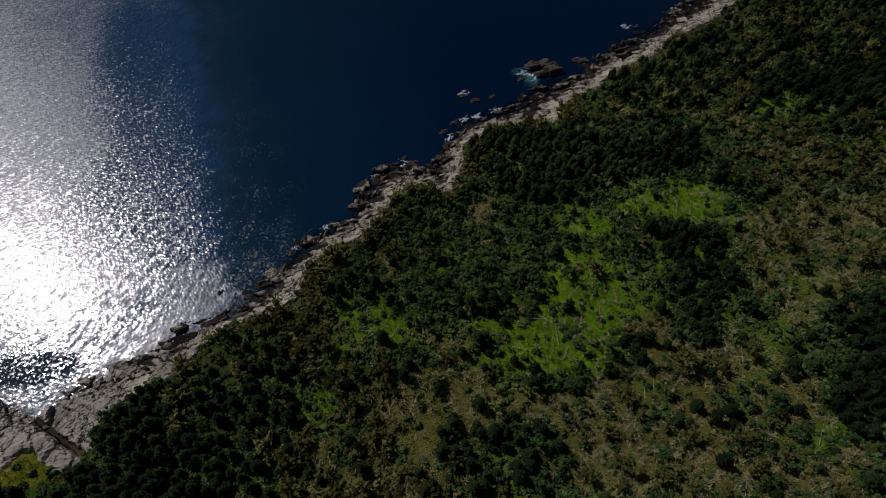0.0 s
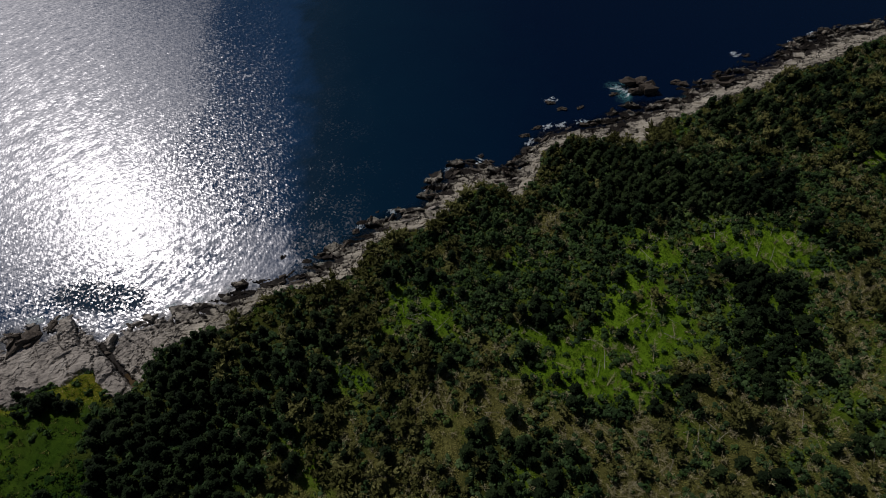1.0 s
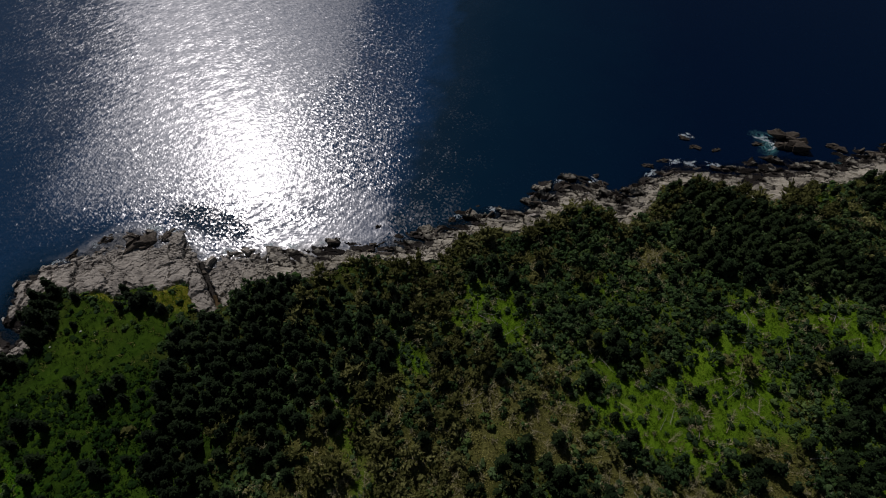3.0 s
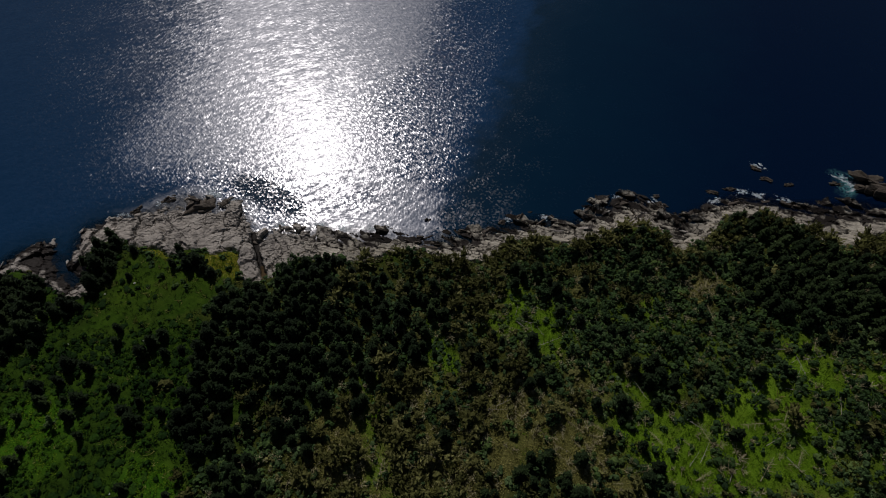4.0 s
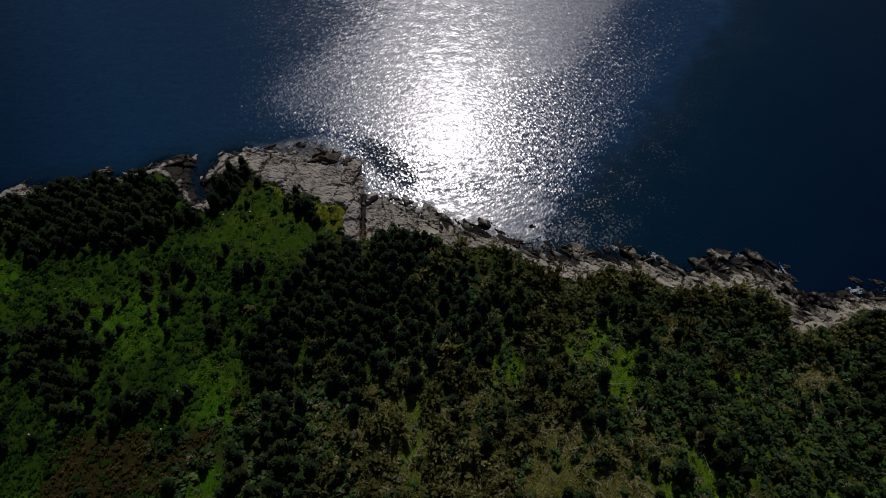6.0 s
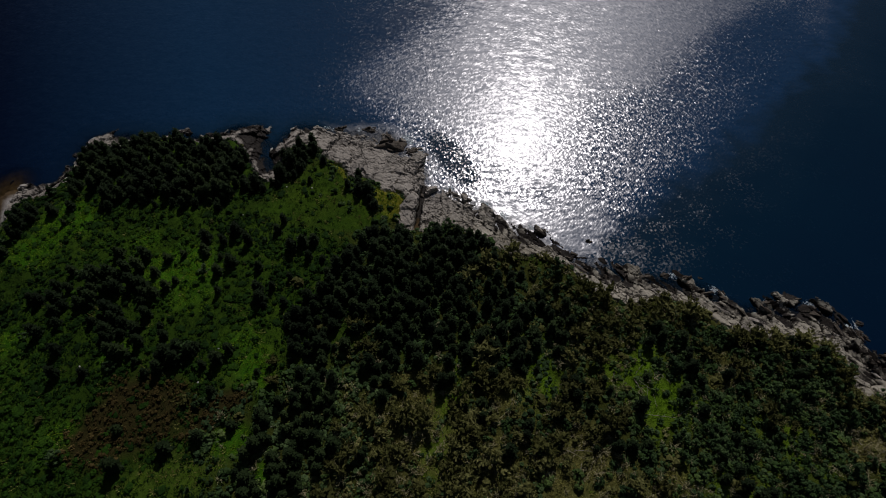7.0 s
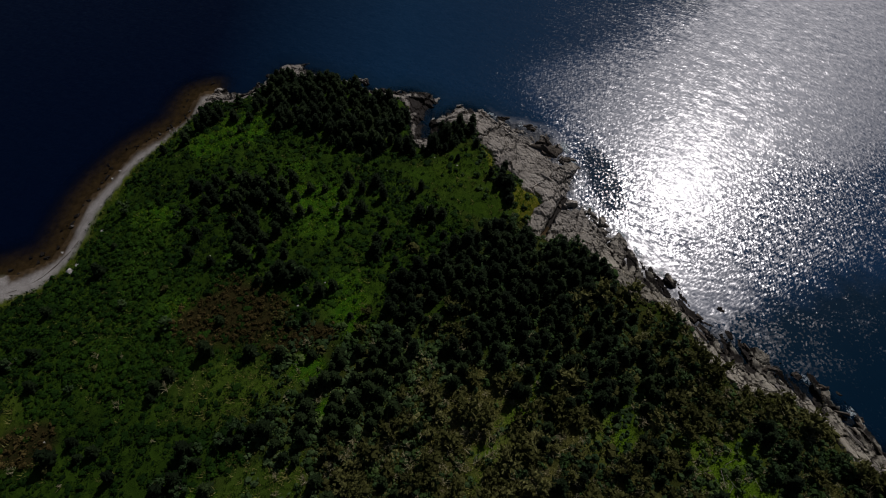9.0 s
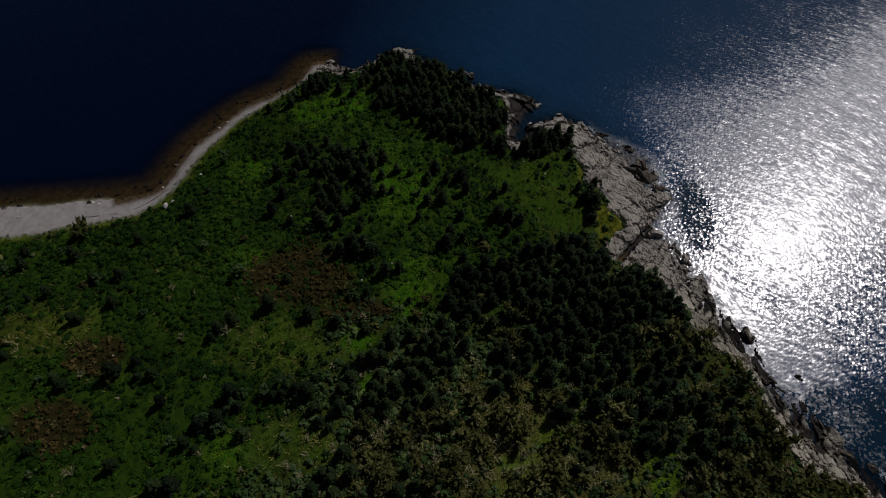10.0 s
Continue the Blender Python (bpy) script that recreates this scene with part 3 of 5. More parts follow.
def make_mesh(name, verts, faces, mat, smooth=False, normals=None, **attrs):
    """A mesh from arrays; faces all have the same number of corners."""
    me = bpy.data.meshes.new(name)
    verts, faces = np.asarray(verts, np.float32), np.asarray(faces, np.int32)
    me.vertices.add(len(verts))
    me.vertices.foreach_set("co", verts.ravel())
    me.loops.add(faces.size)
    me.loops.foreach_set("vertex_index", faces.ravel())
    me.polygons.add(len(faces))
    me.polygons.foreach_set("loop_start", np.arange(len(faces), dtype=np.int32) * faces.shape[1])
    me.polygons.foreach_set("use_smooth", np.full(len(faces), smooth))
    me.update(calc_edges=True)
    for key, values in attrs.items():
        a = me.attributes.new(key, "FLOAT", "POINT")
        a.data.foreach_set("value", np.asarray(values, np.float32).ravel())
    if normals is not None:
        a = me.attributes.new("custom_normal", "FLOAT_VECTOR", "POINT")
        a.data.foreach_set("vector", np.asarray(normals, np.float32).ravel())
    me.materials.append(mat)
    return me


def grid_faces(rows, cols, keep=None):
    a = np.arange((rows - 1) * cols).reshape(rows - 1, cols)[:, :-1]
    f = np.stack([a, a + 1, a + cols + 1, a + cols], -1).reshape(-1, 4)
    if keep is not None:
        k = (keep[:-1, :-1] | keep[1:, :-1] | keep[:-1, 1:] | keep[1:, 1:]).ravel()
        f = f[k]
    return f


def compact(verts, faces, **attrs):
    """Leaves out the vertices that no face uses."""
    used, back_to = np.unique(faces, return_inverse=True)
    return verts[used], back_to.reshape(faces.shape), {k: v[used] for k, v in attrs.items()}


# ---------------------------------------------------------------- ground and sea
on_land = np.clip((plant + 0.5), 0, 1)
dull_mask = patches(grid_x, grid_y, DULL_GRASS, 26, 0.8, 0.8) * on_land
grass_mask = np.maximum(np.maximum(np.maximum(patches(grid_x, grid_y, GRASS + GRASS_WEST, 21, 0.9, 0.8), dull_mask), np.maximum(zones(grid_x, grid_y, GRASS_EAST, 61, 3.5, 6.0), 0.6 * zones(grid_x, grid_y, [OPEN_EAST], 71, 5.0, 8.0) * np.clip(0.6 + 1.8 * value_noise(grid_x, grid_y, 7, 73, 3), 0, 1))), 0.55 * np.clip(value_noise(grid_x, grid_y, 11, 22) * 3 - 0.9, 0, 1)) * on_land
meadow = np.maximum(np.clip((-40 - grid_x) / 12, 0, 1) * np.clip((14 - grid_y) / 12, 0, 1), np.clip((-30 - grid_y - 0.15 * grid_x) / 14, 0, 1))
lawn_mask, fringe_mask = zones(grid_x, grid_y, [LAWN], 55, 1.5) * on_land, zones(grid_x, grid_y, FRINGE, 57, 1.2, 1.5) * on_land
bright_mask = np.maximum(patches(grid_x, grid_y, GRASS_WEST, 24, 0.8, 0.7), 0.42 * np.clip(value_noise(grid_x, grid_y, 10, 59, 3) * 3.2 - 0.9, 0, 1) * (grid_x < -68)) * on_land * np.clip((-8 - grid_y - 0.2 * grid_x) / 8 + 1, 0, 1)
beach_verge = np.exp(-((plant - 0.9) / 1.5) ** 2) * west * np.clip((-25 - grid_y) / 6, 0, 1) * np.clip(0.75 + value_noise(grid_x, grid_y, 5, 77, 3), 0.2, 1)
fringe_mask = np.maximum(fringe_mask, np.maximum(0.55 * beach_verge, 0.30 * patches(grid_x, grid_y, [(-22, -90, 7, 5, 97)], 79, 0.8, 0.9)))
grass_mask = np.maximum(grass_mask, np.maximum(lawn_mask, np.maximum(fringe_mask, beach_verge)))
lush_mask = np.clip((grid_x + 42) / 20, 0, 1) * np.clip((grid_y + 30) / 15, 0, 1) * 0.90 + 0.10
lush_mask = np.maximum(np.maximum(lush_mask, 0.62 * bright_mask), np.maximum(np.maximum(0.06 * lawn_mask, 0.26 * dull_mask), 0.75 * fringe_mask))
grass_mask = np.maximum(grass_mask, meadow * np.clip(0.35 + 1.1 * value_noise(grid_x, grid_y, 9, 23, 4), 0.08, 0.85) * on_land)
straw_mask = np.maximum(patches(grid_x, grid_y, STRAW, 25, 0.9, 0.9), zones(grid_x, grid_y, STRAW_EAST, 63, 4.0, 5.0) * np.clip(0.95 + 0.9 * value_noise(grid_x, grid_y, 8, 65, 3), 0.6, 1)) * on_land
straw_mask = np.maximum(straw_mask * (1 - 0.6 * grass_mask), np.maximum(0.16 * dull_mask, 0.03 * lawn_mask))
bracken_mask = patches(grid_x, grid_y, BRACKEN, 27, 0.5, 0.4) * on_land
pebble_mask = np.clip(1.0 - plant * 1.2, 0, 1) * np.clip(coast + 1.2, 0, 1) * west
bed_mask = np.maximum(np.clip(np.where(west > 0.5, 0.7, 1.0) * (-coast - 0.3 + (3.2 + 1.2 * value_noise(grid_x, grid_y, 6, 81, 3)) * west * np.clip((grid_y + 101) / 3, 0, 1)), 0, 1), np.clip(rocky - plant, 0, 1) * (west < 0.4))
verts = np.stack([grid_x, grid_y, height], -1).reshape(-1, 3)
ground = new("ground", make_mesh("ground", verts, grid_faces(*grid_x.shape), MAT_GROUND, True, grass=np.maximum(grass_mask, 0.8 * meadow * on_land), straw=straw_mask, bracken=bracken_mask,
                                 pebble=pebble_mask, bed=bed_mask, lush=lush_mask, fringe=np.maximum(fringe_mask, 0.07 * lawn_mask * np.clip(0.8 + 1.2 * value_noise(grid_x, grid_y, 8, 75, 3), 0, 1.6)), bright=np.maximum(0.85 * bright_mask, 0.2 * lawn_mask)))
tagged(ground, "uneven ground under grass and scrub, with a pale pebble beach", "ground", kind="structure")

wx, wy = axis(-260, 150, 2.0, 2300), axis(-140, 260, 2.0, 2300)
sea_x, sea_y = np.meshgrid(wx, wy)
sea_coast = signed_distance(sea_x, sea_y, coast_line)
WIND_EDGE = [(-900, 1720), (-104, 203), (-86, 173), (-76, 149), (-65, 125), (-57, 104), (-55, 92), (-54, 84), (-49, 76), (-43, 68), (-28, 54), (1500, -900), (-1500, -1500)]
wind = signed_distance(sea_x + 6 * value_noise(sea_x, sea_y, 14, 41) + 5 * value_noise(sea_x, sea_y, 4, 43, 2), sea_y + 6 * value_noise(sea_x, sea_y, 14, 42) + 5 * value_noise(sea_x, sea_y, 4, 44, 2), np.array(WIND_EDGE, float))
ruffle = np.clip(wind / 28 + 0.52, 0.0, 1) * np.clip(((sea_x + 128) * 0.735 + (sea_y + 4) * 0.677 + 42 + 16 * value_noise(sea_x, sea_y, 34, 45)) / 85, 0.76, 1)
ruffle *= 1 - 0.5 * patches(sea_x, sea_y, [(-94, 42.5, 10, 3.5, 12)], 50, 0.6, 0.7)
ruffle = 0.10 + 0.90 * ruffle * (0.75 + 0.25 * np.clip(-sea_coast / 8, 0, 1)) * (1 - 0.10 * np.clip(1.6 + sea_coast / 14, 0, 1) * np.clip((sea_x + 72) / 10, 0, 1))
shallow = west_part(sea_x, sea_y) * np.clip(1.2 + sea_coast / 9.0, 0, 0.92) + (1 - west_part(sea_x, sea_y)) * np.clip(0.75 + sea_coast / 2.0, 0, 0.6)
CRISP = [(-105, 92), (-90, 78), (-76, 68), (-59, 66), (-48, 72), (-48, 92), (-66, 116), (-86, 165), (-122, 190), (-112, 140), (-100, 112)]
shake = 5 * value_noise(sea_x, sea_y, 10, 47, 3)
crisp = np.maximum(np.clip(signed_distance(sea_x + shake, sea_y - shake, np.array(CRISP, float)) / 14 + 0.5, 0, 1), patches(sea_x, sea_y, [(-94, 43, 10, 6, 40), (-70, 58, 7, 4, 40)], 48))
crisp *= 1 - 0.6 * np.clip(1.5 + sea_coast / 14, 0, 1) * np.clip((sea_x + 74) / 8, 0, 1)
crisp = np.maximum(crisp, np.clip((-0.537 * sea_x - 0.843 * sea_y - 14 + 2 * shake) / 34, 0, 0.4))
crisp = np.maximum(crisp, 0.95 * np.clip(1.4 + sea_coast / 16, 0, 1) * np.clip((-72 - sea_x) / 8, 0, 1))
# where foam and painted glare whiten the water by the headland
foam_glare = np.clip(1 + (sea_coast + 0.5) / (3.2 + 1.5 * value_noise(sea_x, sea_y, 9, 46, 2)), 0, 1) * np.clip((-56 - sea_x) / 10, 0, 1) * np.clip((sea_y - 12) / 10, 0, 1) * 0.85
keep = sea_coast < 6
verts = np.stack([sea_x, sea_y, np.zeros_like(sea_x)], -1).reshape(-1, 3)
faces = grid_faces(*sea_x.shape, keep=keep)
verts, faces, at = compact(verts, faces, ruffle=ruffle.ravel(), shallow=shallow.ravel(), crisp=crisp.ravel(), foam_glare=foam_glare.ravel(), deep=np.clip(-wind / 75, 0, 1).ravel(), churn=patches(sea_x, sea_y, [(27, 147.5, 3.0, 1.5, 100), (25, 149, 2.5, 0.9, 150), (47.5, 151, 1.6, 0.8, 20)], 49, 0.3, 0.8).ravel(), bay=np.clip((-15 - sea_y) / 60, 0, 1).ravel())
water = new("water", make_mesh("water", verts, faces, MAT_WATER, True, **at))
tagged(water, "dark blue sea with wind ripples and a bright sun glitter", "water", kind="structure")

# ---------------------------------------------------------------- rocky shore
def block_field(x, y, size, stretch, turn, seed):
    """Broken bedrock: for each place the random number of its block, another one, and how far the nearest joint is."""
    c, s = math.cos(radians(turn)), math.sin(radians(turn))
    u, v = (x * c + y * s) / (size * stretch), (-x * s + y * c) / size
    iu, iv = np.floor(u), np.floor(v)
    f1, f2 = np.full(np.shape(x), 9.0), np.full(np.shape(x), 9.0)
    r1, r2, du, dv = (np.zeros(np.shape(x)) for _ in range(4))
    for a in (-1, 0, 1):
        for b in (-1, 0, 1):
            px, py = iu + a + hash01(iu + a, iv + b, seed), iv + b + hash01(iu + a, iv + b, seed + 1)
            d = np.hypot(u - px, v - py)
            near = d < f1
            f2 = np.where(near, f1, np.minimum(f2, d))
            r1 = np.where(near, hash01(iu + a, iv + b, seed + 2), r1)
            r2 = np.where(near, hash01(iu + a, iv + b, seed + 3), r2)
            du, dv = np.where(near, u - px, du), np.where(near, v - py, dv)
            f1 = np.where(near, d, f1)
    return r1, r2, (f2 - f1) * size, du, dv


ROCK_STEP = 0.32
rx, ry = np.meshgrid(np.arange(GX0 + 2, GX1 - 2, ROCK_STEP), np.arange(GY0 + 2, GY1 - 2, ROCK_STEP))
rock_coast, rock_plant = sample(core_coast, rx, ry), sample(core_plant, rx, ry)
rock_on = (rock_plant < 1.6) & (rock_coast > -3.2) & (west_part(rx, ry) < 0.75)
sel = np.where(rock_on)
px, py, pc, pp = rx[sel], ry[sel], rock_coast[sel], rock_plant[sel]
head = np.clip((-64 - px) / 14, 0, 1)                      # 1 on the headland's pavement of flat slabs
jag = np.clip(1 - pc / 4.5, 0, 1)                         # 1 along the water, where the blocks stand apart
bend_x, bend_y = px + 1.5 * value_noise(px, py, 4.0, 63, 4), py + 1.5 * value_noise(px, py, 4.0, 64, 4)
r1, r2, joint, du, dv = block_field(bend_x, bend_y, 2.1, 2.8, 22, 5)
q1, q2, joint_b, eu, ev = block_field(bend_x, bend_y, 4.4, 1.6, -38, 15)
s1, s2, joint_c, fu, fv = block_field(bend_x, bend_y, 1.1, 1.7, 40, 25)
open_joint = np.clip(0.65 + 1.5 * value_noise(px, py, 6, 65, 2), 0, 1)
pshare = np.clip(pc / np.maximum(pc - pp, 0.3), 0, 1)
base = np.where(pc > 0, 0.10 + 2.0 * pshare ** (0.85 + 0.75 * (1 - head)), pc * 0.34)
strata = (r1 - 0.5) * (0.4 + 1.7 * jag) + dv * (0.7 + 0.9 * jag) * (r2 - 0.2)
slabs = (q1 - 0.5) * (0.95 + 0.6 * jag) + (eu * (q2 - 0.5) + ev * (q1 - 0.5)) * 1.1
beds = (-px * math.sin(radians(20)) + py * math.cos(radians(20))) / 2.5 + 0.8 * value_noise(px, py, 9, 66, 3)
strata += ((beds - np.floor(beds)) - 0.5) * (0.75 + 0.8 * jag) * np.clip(0.75 + value_noise(px, py, 5, 67, 2), 0.15, 1.3)
relief = strata * (1 - head) + slabs * head
relief -= 0.6 * np.clip(1 - joint / 0.22, 0, 1) * (1 - 0.6 * head) + 0.7 * np.clip(1.1 - joint_b / 0.22, 0, 1) * head * open_joint ** 2
rubble = np.clip(2.2 * value_noise(px, py, 7, 68, 3) + 0.2, 0, 1)
relief += head * ((s1 - 0.5) * (0.08 + 0.7 * jag + 0.42 * rubble) + 0.25 * rubble * fu * (s2 - 0.3) - 0.2 * np.clip(1 - joint_c / 0.12, 0, 1) * (1 - open_joint))
relief += (0.11 + 0.16 * head) * value_noise(px, py, 2.2, 51, 3) + 0.22 * head * value_noise(px, py, 0.9, 69, 2) * np.clip(0.5 + 1.5 * value_noise(px, py, 11, 70, 2), 0.1, 1) + 0.35 * value_noise(px, py, 9, 52, 2)
# the long open joint that cuts the headland's pavement from the cove inland
ax, ay, bx, by = -85.0, 31.6, -72.0, 24.6
along = np.clip(((px - ax) * (bx - ax) + (py - ay) * (by - ay)) / ((bx - ax) ** 2 + (by - ay) ** 2), 0, 1)
off = np.hypot(px - ax - along * (bx - ax), py - ay - along * (by - ay)) + 0.18 * value_noise(px, py, 1.5, 53, 2)
relief -= 2.0 * np.clip(1.3 - off / 0.6, 0, 1)
relief = np.maximum(relief, np.where(off < 0.9, 0.15 - base, -9))
pz = base + relief * np.clip(1.25 - pp * -0.0, 0, 1) - 0.9 * np.clip((pp - 0.3) / 1.2, 0, 1)
index = np.full(rx.shape, -1)
index[sel] = np.arange(len(px))
quad = np.stack([index[:-1, :-1], index[:-1, 1:], index[1:, 1:], index[1:, :-1]], -1).reshape(-1, 4)
quad = quad[(quad >= 0).all(1)]
jx, jy = px + 0.13 * value_noise(px, py, 0.9, 61, 1), py + 0.13 * value_noise(px, py, 0.9, 62, 1)
# first term raises the dark level in the open joint, as painted shade
rock_shelf = new("rock_shelf", make_mesh("rock_shelf", np.stack([jx, jy, pz], -1), quad, MAT_ROCK, False, tide_dark=1.9 * np.clip(1.3 - off / 0.6, 0, 1) + 0.05 - 0.85 * head * np.clip((py - 8) / 4, 0, 1) + np.clip((6 - py) / 4, 0, 1) * np.where(py > -18, 0.8, -0.1), beds=0.15 + 0.85 * (1 - head)))
tagged(rock_shelf, "pale cracked bedrock shelf, dark with weed along the water", "rock shore", kind="structure")
rock_height = np.full(rx.shape, -9.0)
rock_height[sel] = pz


def rock_level(x, y):
    i, j = int(round((x - GX0 - 2) / ROCK_STEP)), int(round((y - GY0 - 2) / ROCK_STEP))
    return float(rock_height[min(max(j, 0), rock_height.shape[0] - 1), min(max(i, 0), rock_height.shape[1] - 1)])


def stone_mesh(name, size, points, mat, seed, squash=1.0, tide_dark=0.0):
    """An angular stone: the hull of random points in a box."""
    r = random.Random(seed)
    bm = bmesh.new()
    for _ in range(points):
        p = Vector((r.uniform(-1, 1), r.uniform(-1, 1), r.uniform(-1, 1)))
        p = p / max(1.0, (abs(p.x) ** 3 + abs(p.y) ** 3 + abs(p.z) ** 3) ** (1 / 3)) * r.uniform(0.85, 1.0)
        bm.verts.new((p.x * size[0], p.y * size[1], p.z * size[2] * squash))
    hull = bmesh.ops.convex_hull(bm, input=bm.verts)
    bmesh.ops.delete(bm, geom=[v for v in bm.verts if not v.link_faces], context="VERTS")
    me = bpy.data.meshes.new(name)
    bm.to_mesh(me)
    bm.free()
    level = me.attributes.new("tide_dark", "FLOAT", "POINT")
    level.data.foreach_set("value", np.full(len(me.vertices), tide_dark, np.float32))
    me.materials.append(mat)
    return me


# ---------------------------------------------------------------- plants
class Kit:
    """Gathers triangles of one plant, the wood apart from the leaves."""

    def __init__(self):
        self.v, self.f, self.n = {"wood": [], "leaf": []}, {"wood": [], "leaf": []}, []

    def tri(self, part, pts, faces):
        n = len(self.v[part])
        self.v[part] += [tuple(p) for p in pts]
        self.f[part] += [tuple(n + i for i in t) for t in faces]

    def spike(self, part, a, b, ra, rb=0.0, sides=4):
        """A tapered stick from a to b."""
        a, b = Vector(a), Vector(b)
        side = (b - a).orthogonal().normalized()
        other = (b - a).normalized().cross(side)
        ring = [side * math.cos(2 * math.pi * i / sides) + other * math.sin(2 * math.pi * i / sides) for i in range(sides)]
        if rb <= 0:
            self.tri(part, [a + r * ra for r in ring] + [b], [(i, (i + 1) % sides, sides) for i in range(sides)])
        else:
            self.tri(part, [a + r * ra for r in ring] + [b + r * rb for r in ring],
                     [t for i in range(sides) for t in ((i, (i + 1) % sides, sides + i), ((i + 1) % sides, sides + (i + 1) % sides, sides + i))])

    def leaf(self, pts, faces, heart):
        """Leaf faces that turn outward from the heart of their crown and shade softly with it."""
        out = [(Vector(p) - heart).normalized() for p in pts]
        turned = []
        for a, b, c in faces:
            flat = (Vector(pts[b]) - Vector(pts[a])).cross(Vector(pts[c]) - Vector(pts[a]))
            turned.append((a, b, c) if flat.dot(out[a] + out[b] + out[c]) >= 0 else (a, c, b))
        split = all(t == f for t, f in zip(turned, faces)) or all(t != f for t, f in zip(turned, faces))
        side = flat.normalized() if flat.length > 0 else Vector((0, 0, 1))
        self.tri("leaf", pts, turned if split else faces)
        self.n += [tuple((n + side * (0.35 if side.dot(n) > 0 else -0.35)).normalized()) for n in out]

    def spray(self, at, way, length, width, fold=0.3, up=Vector((0, 0, 1)), heart=Vector((0, 0, 0))):
        """A folded spray of leaves that points along way."""
        at, way = Vector(at), Vector(way).normalized()
        side = way.cross(up)
        side = side.normalized() if side.length > 1e-3 else Vector((1, 0, 0))
        drop = side.cross(way) * -fold * width
        mid = at + way * length * 0.5
        self.leaf([at, mid + side * width + drop, at + way * length, mid - side * width + drop], [(0, 1, 2), (0, 2, 3)], heart)

    def lump(self, at, size, r, heart, flat=1.0):
        """A rough knot of dense leaves inside the crown."""
        g = (1 + 5 ** 0.5) / 2
        corners = [Vector(c).normalized() for c in ((-1, g, 0), (1, g, 0), (-1, -g, 0), (1, -g, 0), (0, -1, g), (0, 1, g), (0, -1, -g), (0, 1, -g), (g, 0, -1), (g, 0, 1), (-g, 0, -1), (-g, 0, 1))]
        faces = [(0, 11, 5), (0, 5, 1), (0, 1, 7), (0, 7, 10), (0, 10, 11), (1, 5, 9), (5, 11, 4), (11, 10, 2), (10, 7, 6), (7, 1, 8), (3, 9, 4), (3, 4, 2), (3, 2, 6), (3, 6, 8), (3, 8, 9), (4, 9, 5), (2, 4, 11), (6, 2, 10), (8, 6, 7), (9, 8, 1)]
        turn = Euler((r.uniform(0, 6), r.uniform(0, 6), r.uniform(0, 6))).to_matrix()
        ball = [turn @ c for c in corners]
        pts = [Vector(at) + Vector((b.x, b.y, b.z * flat)) * size * r.uniform(0.6, 1.35) for b in ball]
        faces = [f for f in faces if sum(ball[i].z for i in f) > -1.6]
        used = sorted({i for f in faces for i in f})
        self.tri("leaf", [pts[i] for i in used], [tuple(used.index(i) for i in f) for f in faces])
        self.n += [tuple(((pts[i] - heart).normalized() + 0.8 * ball[i]).normalized()) for i in used]

    def arrays(self, part):
        return np.array(self.v[part], float).reshape(-1, 3), np.array(self.f[part], int).reshape(-1, 3)


def conifer_kit(seed, height, radius):
    r, k = random.Random(seed), Kit()
    lean = Vector((r.uniform(-0.15, 0.15), r.uniform(-0.15, 0.15), 0))
    k.spike("wood", (0, 0, -0.4), lean + Vector((0, 0, height * 0.95)), 0.15, 0.02, 5)
    levels = 11 if radius > 1.2 else 9
    for f in (0.3, 0.5, 0.7):
        k.lump(lean * f + Vector((r.uniform(-0.1, 0.1), r.uniform(-0.1, 0.1), height * f)), radius * (0.95 - 0.75 * f), r, Vector((0, 0, height * (f - 0.3))), 1.3)
    for i in range(levels):
        h = (i + 0.4) / levels
        z, reach = height * (0.10 + 0.88 * h), radius * (1 - h) ** (0.68 if seed % 3 == 0 else 0.42) * r.uniform(0.8, 1.1) + 0.12
        count = 7 if h < 0.7 else 5
        turn = r.uniform(0, 6)
        for j in range(count):
            a = turn + 6.283 * j / count + r.uniform(-0.25, 0.25)
            way = Vector((math.cos(a), math.sin(a), r.uniform(-0.3, 0.25)))
            start = lean * h + Vector((0, 0, z + r.uniform(-0.2, 0.2))) + way * reach * 0.12
            far_end = reach * r.uniform(0.7, 1.12)
            k.spray(start, way, far_end, far_end * 0.24 + 0.10, r.uniform(0.2, 0.5), heart=lean * h + Vector((0, 0, z - 0.55 * radius)))
            if i < 3 and j % 3 == 0:
                k.spike("wood", start - way * reach * 0.1, start + way * far_end * 0.7, 0.04, 0, 3)
    k.spray(lean + Vector((0, 0, height * 0.86)), (0.1, 0, 1), height * 0.15, 0.14, 0.3, Vector((0, 1, 0)), heart=Vector((0, 0, height * 0.7)))
    return k


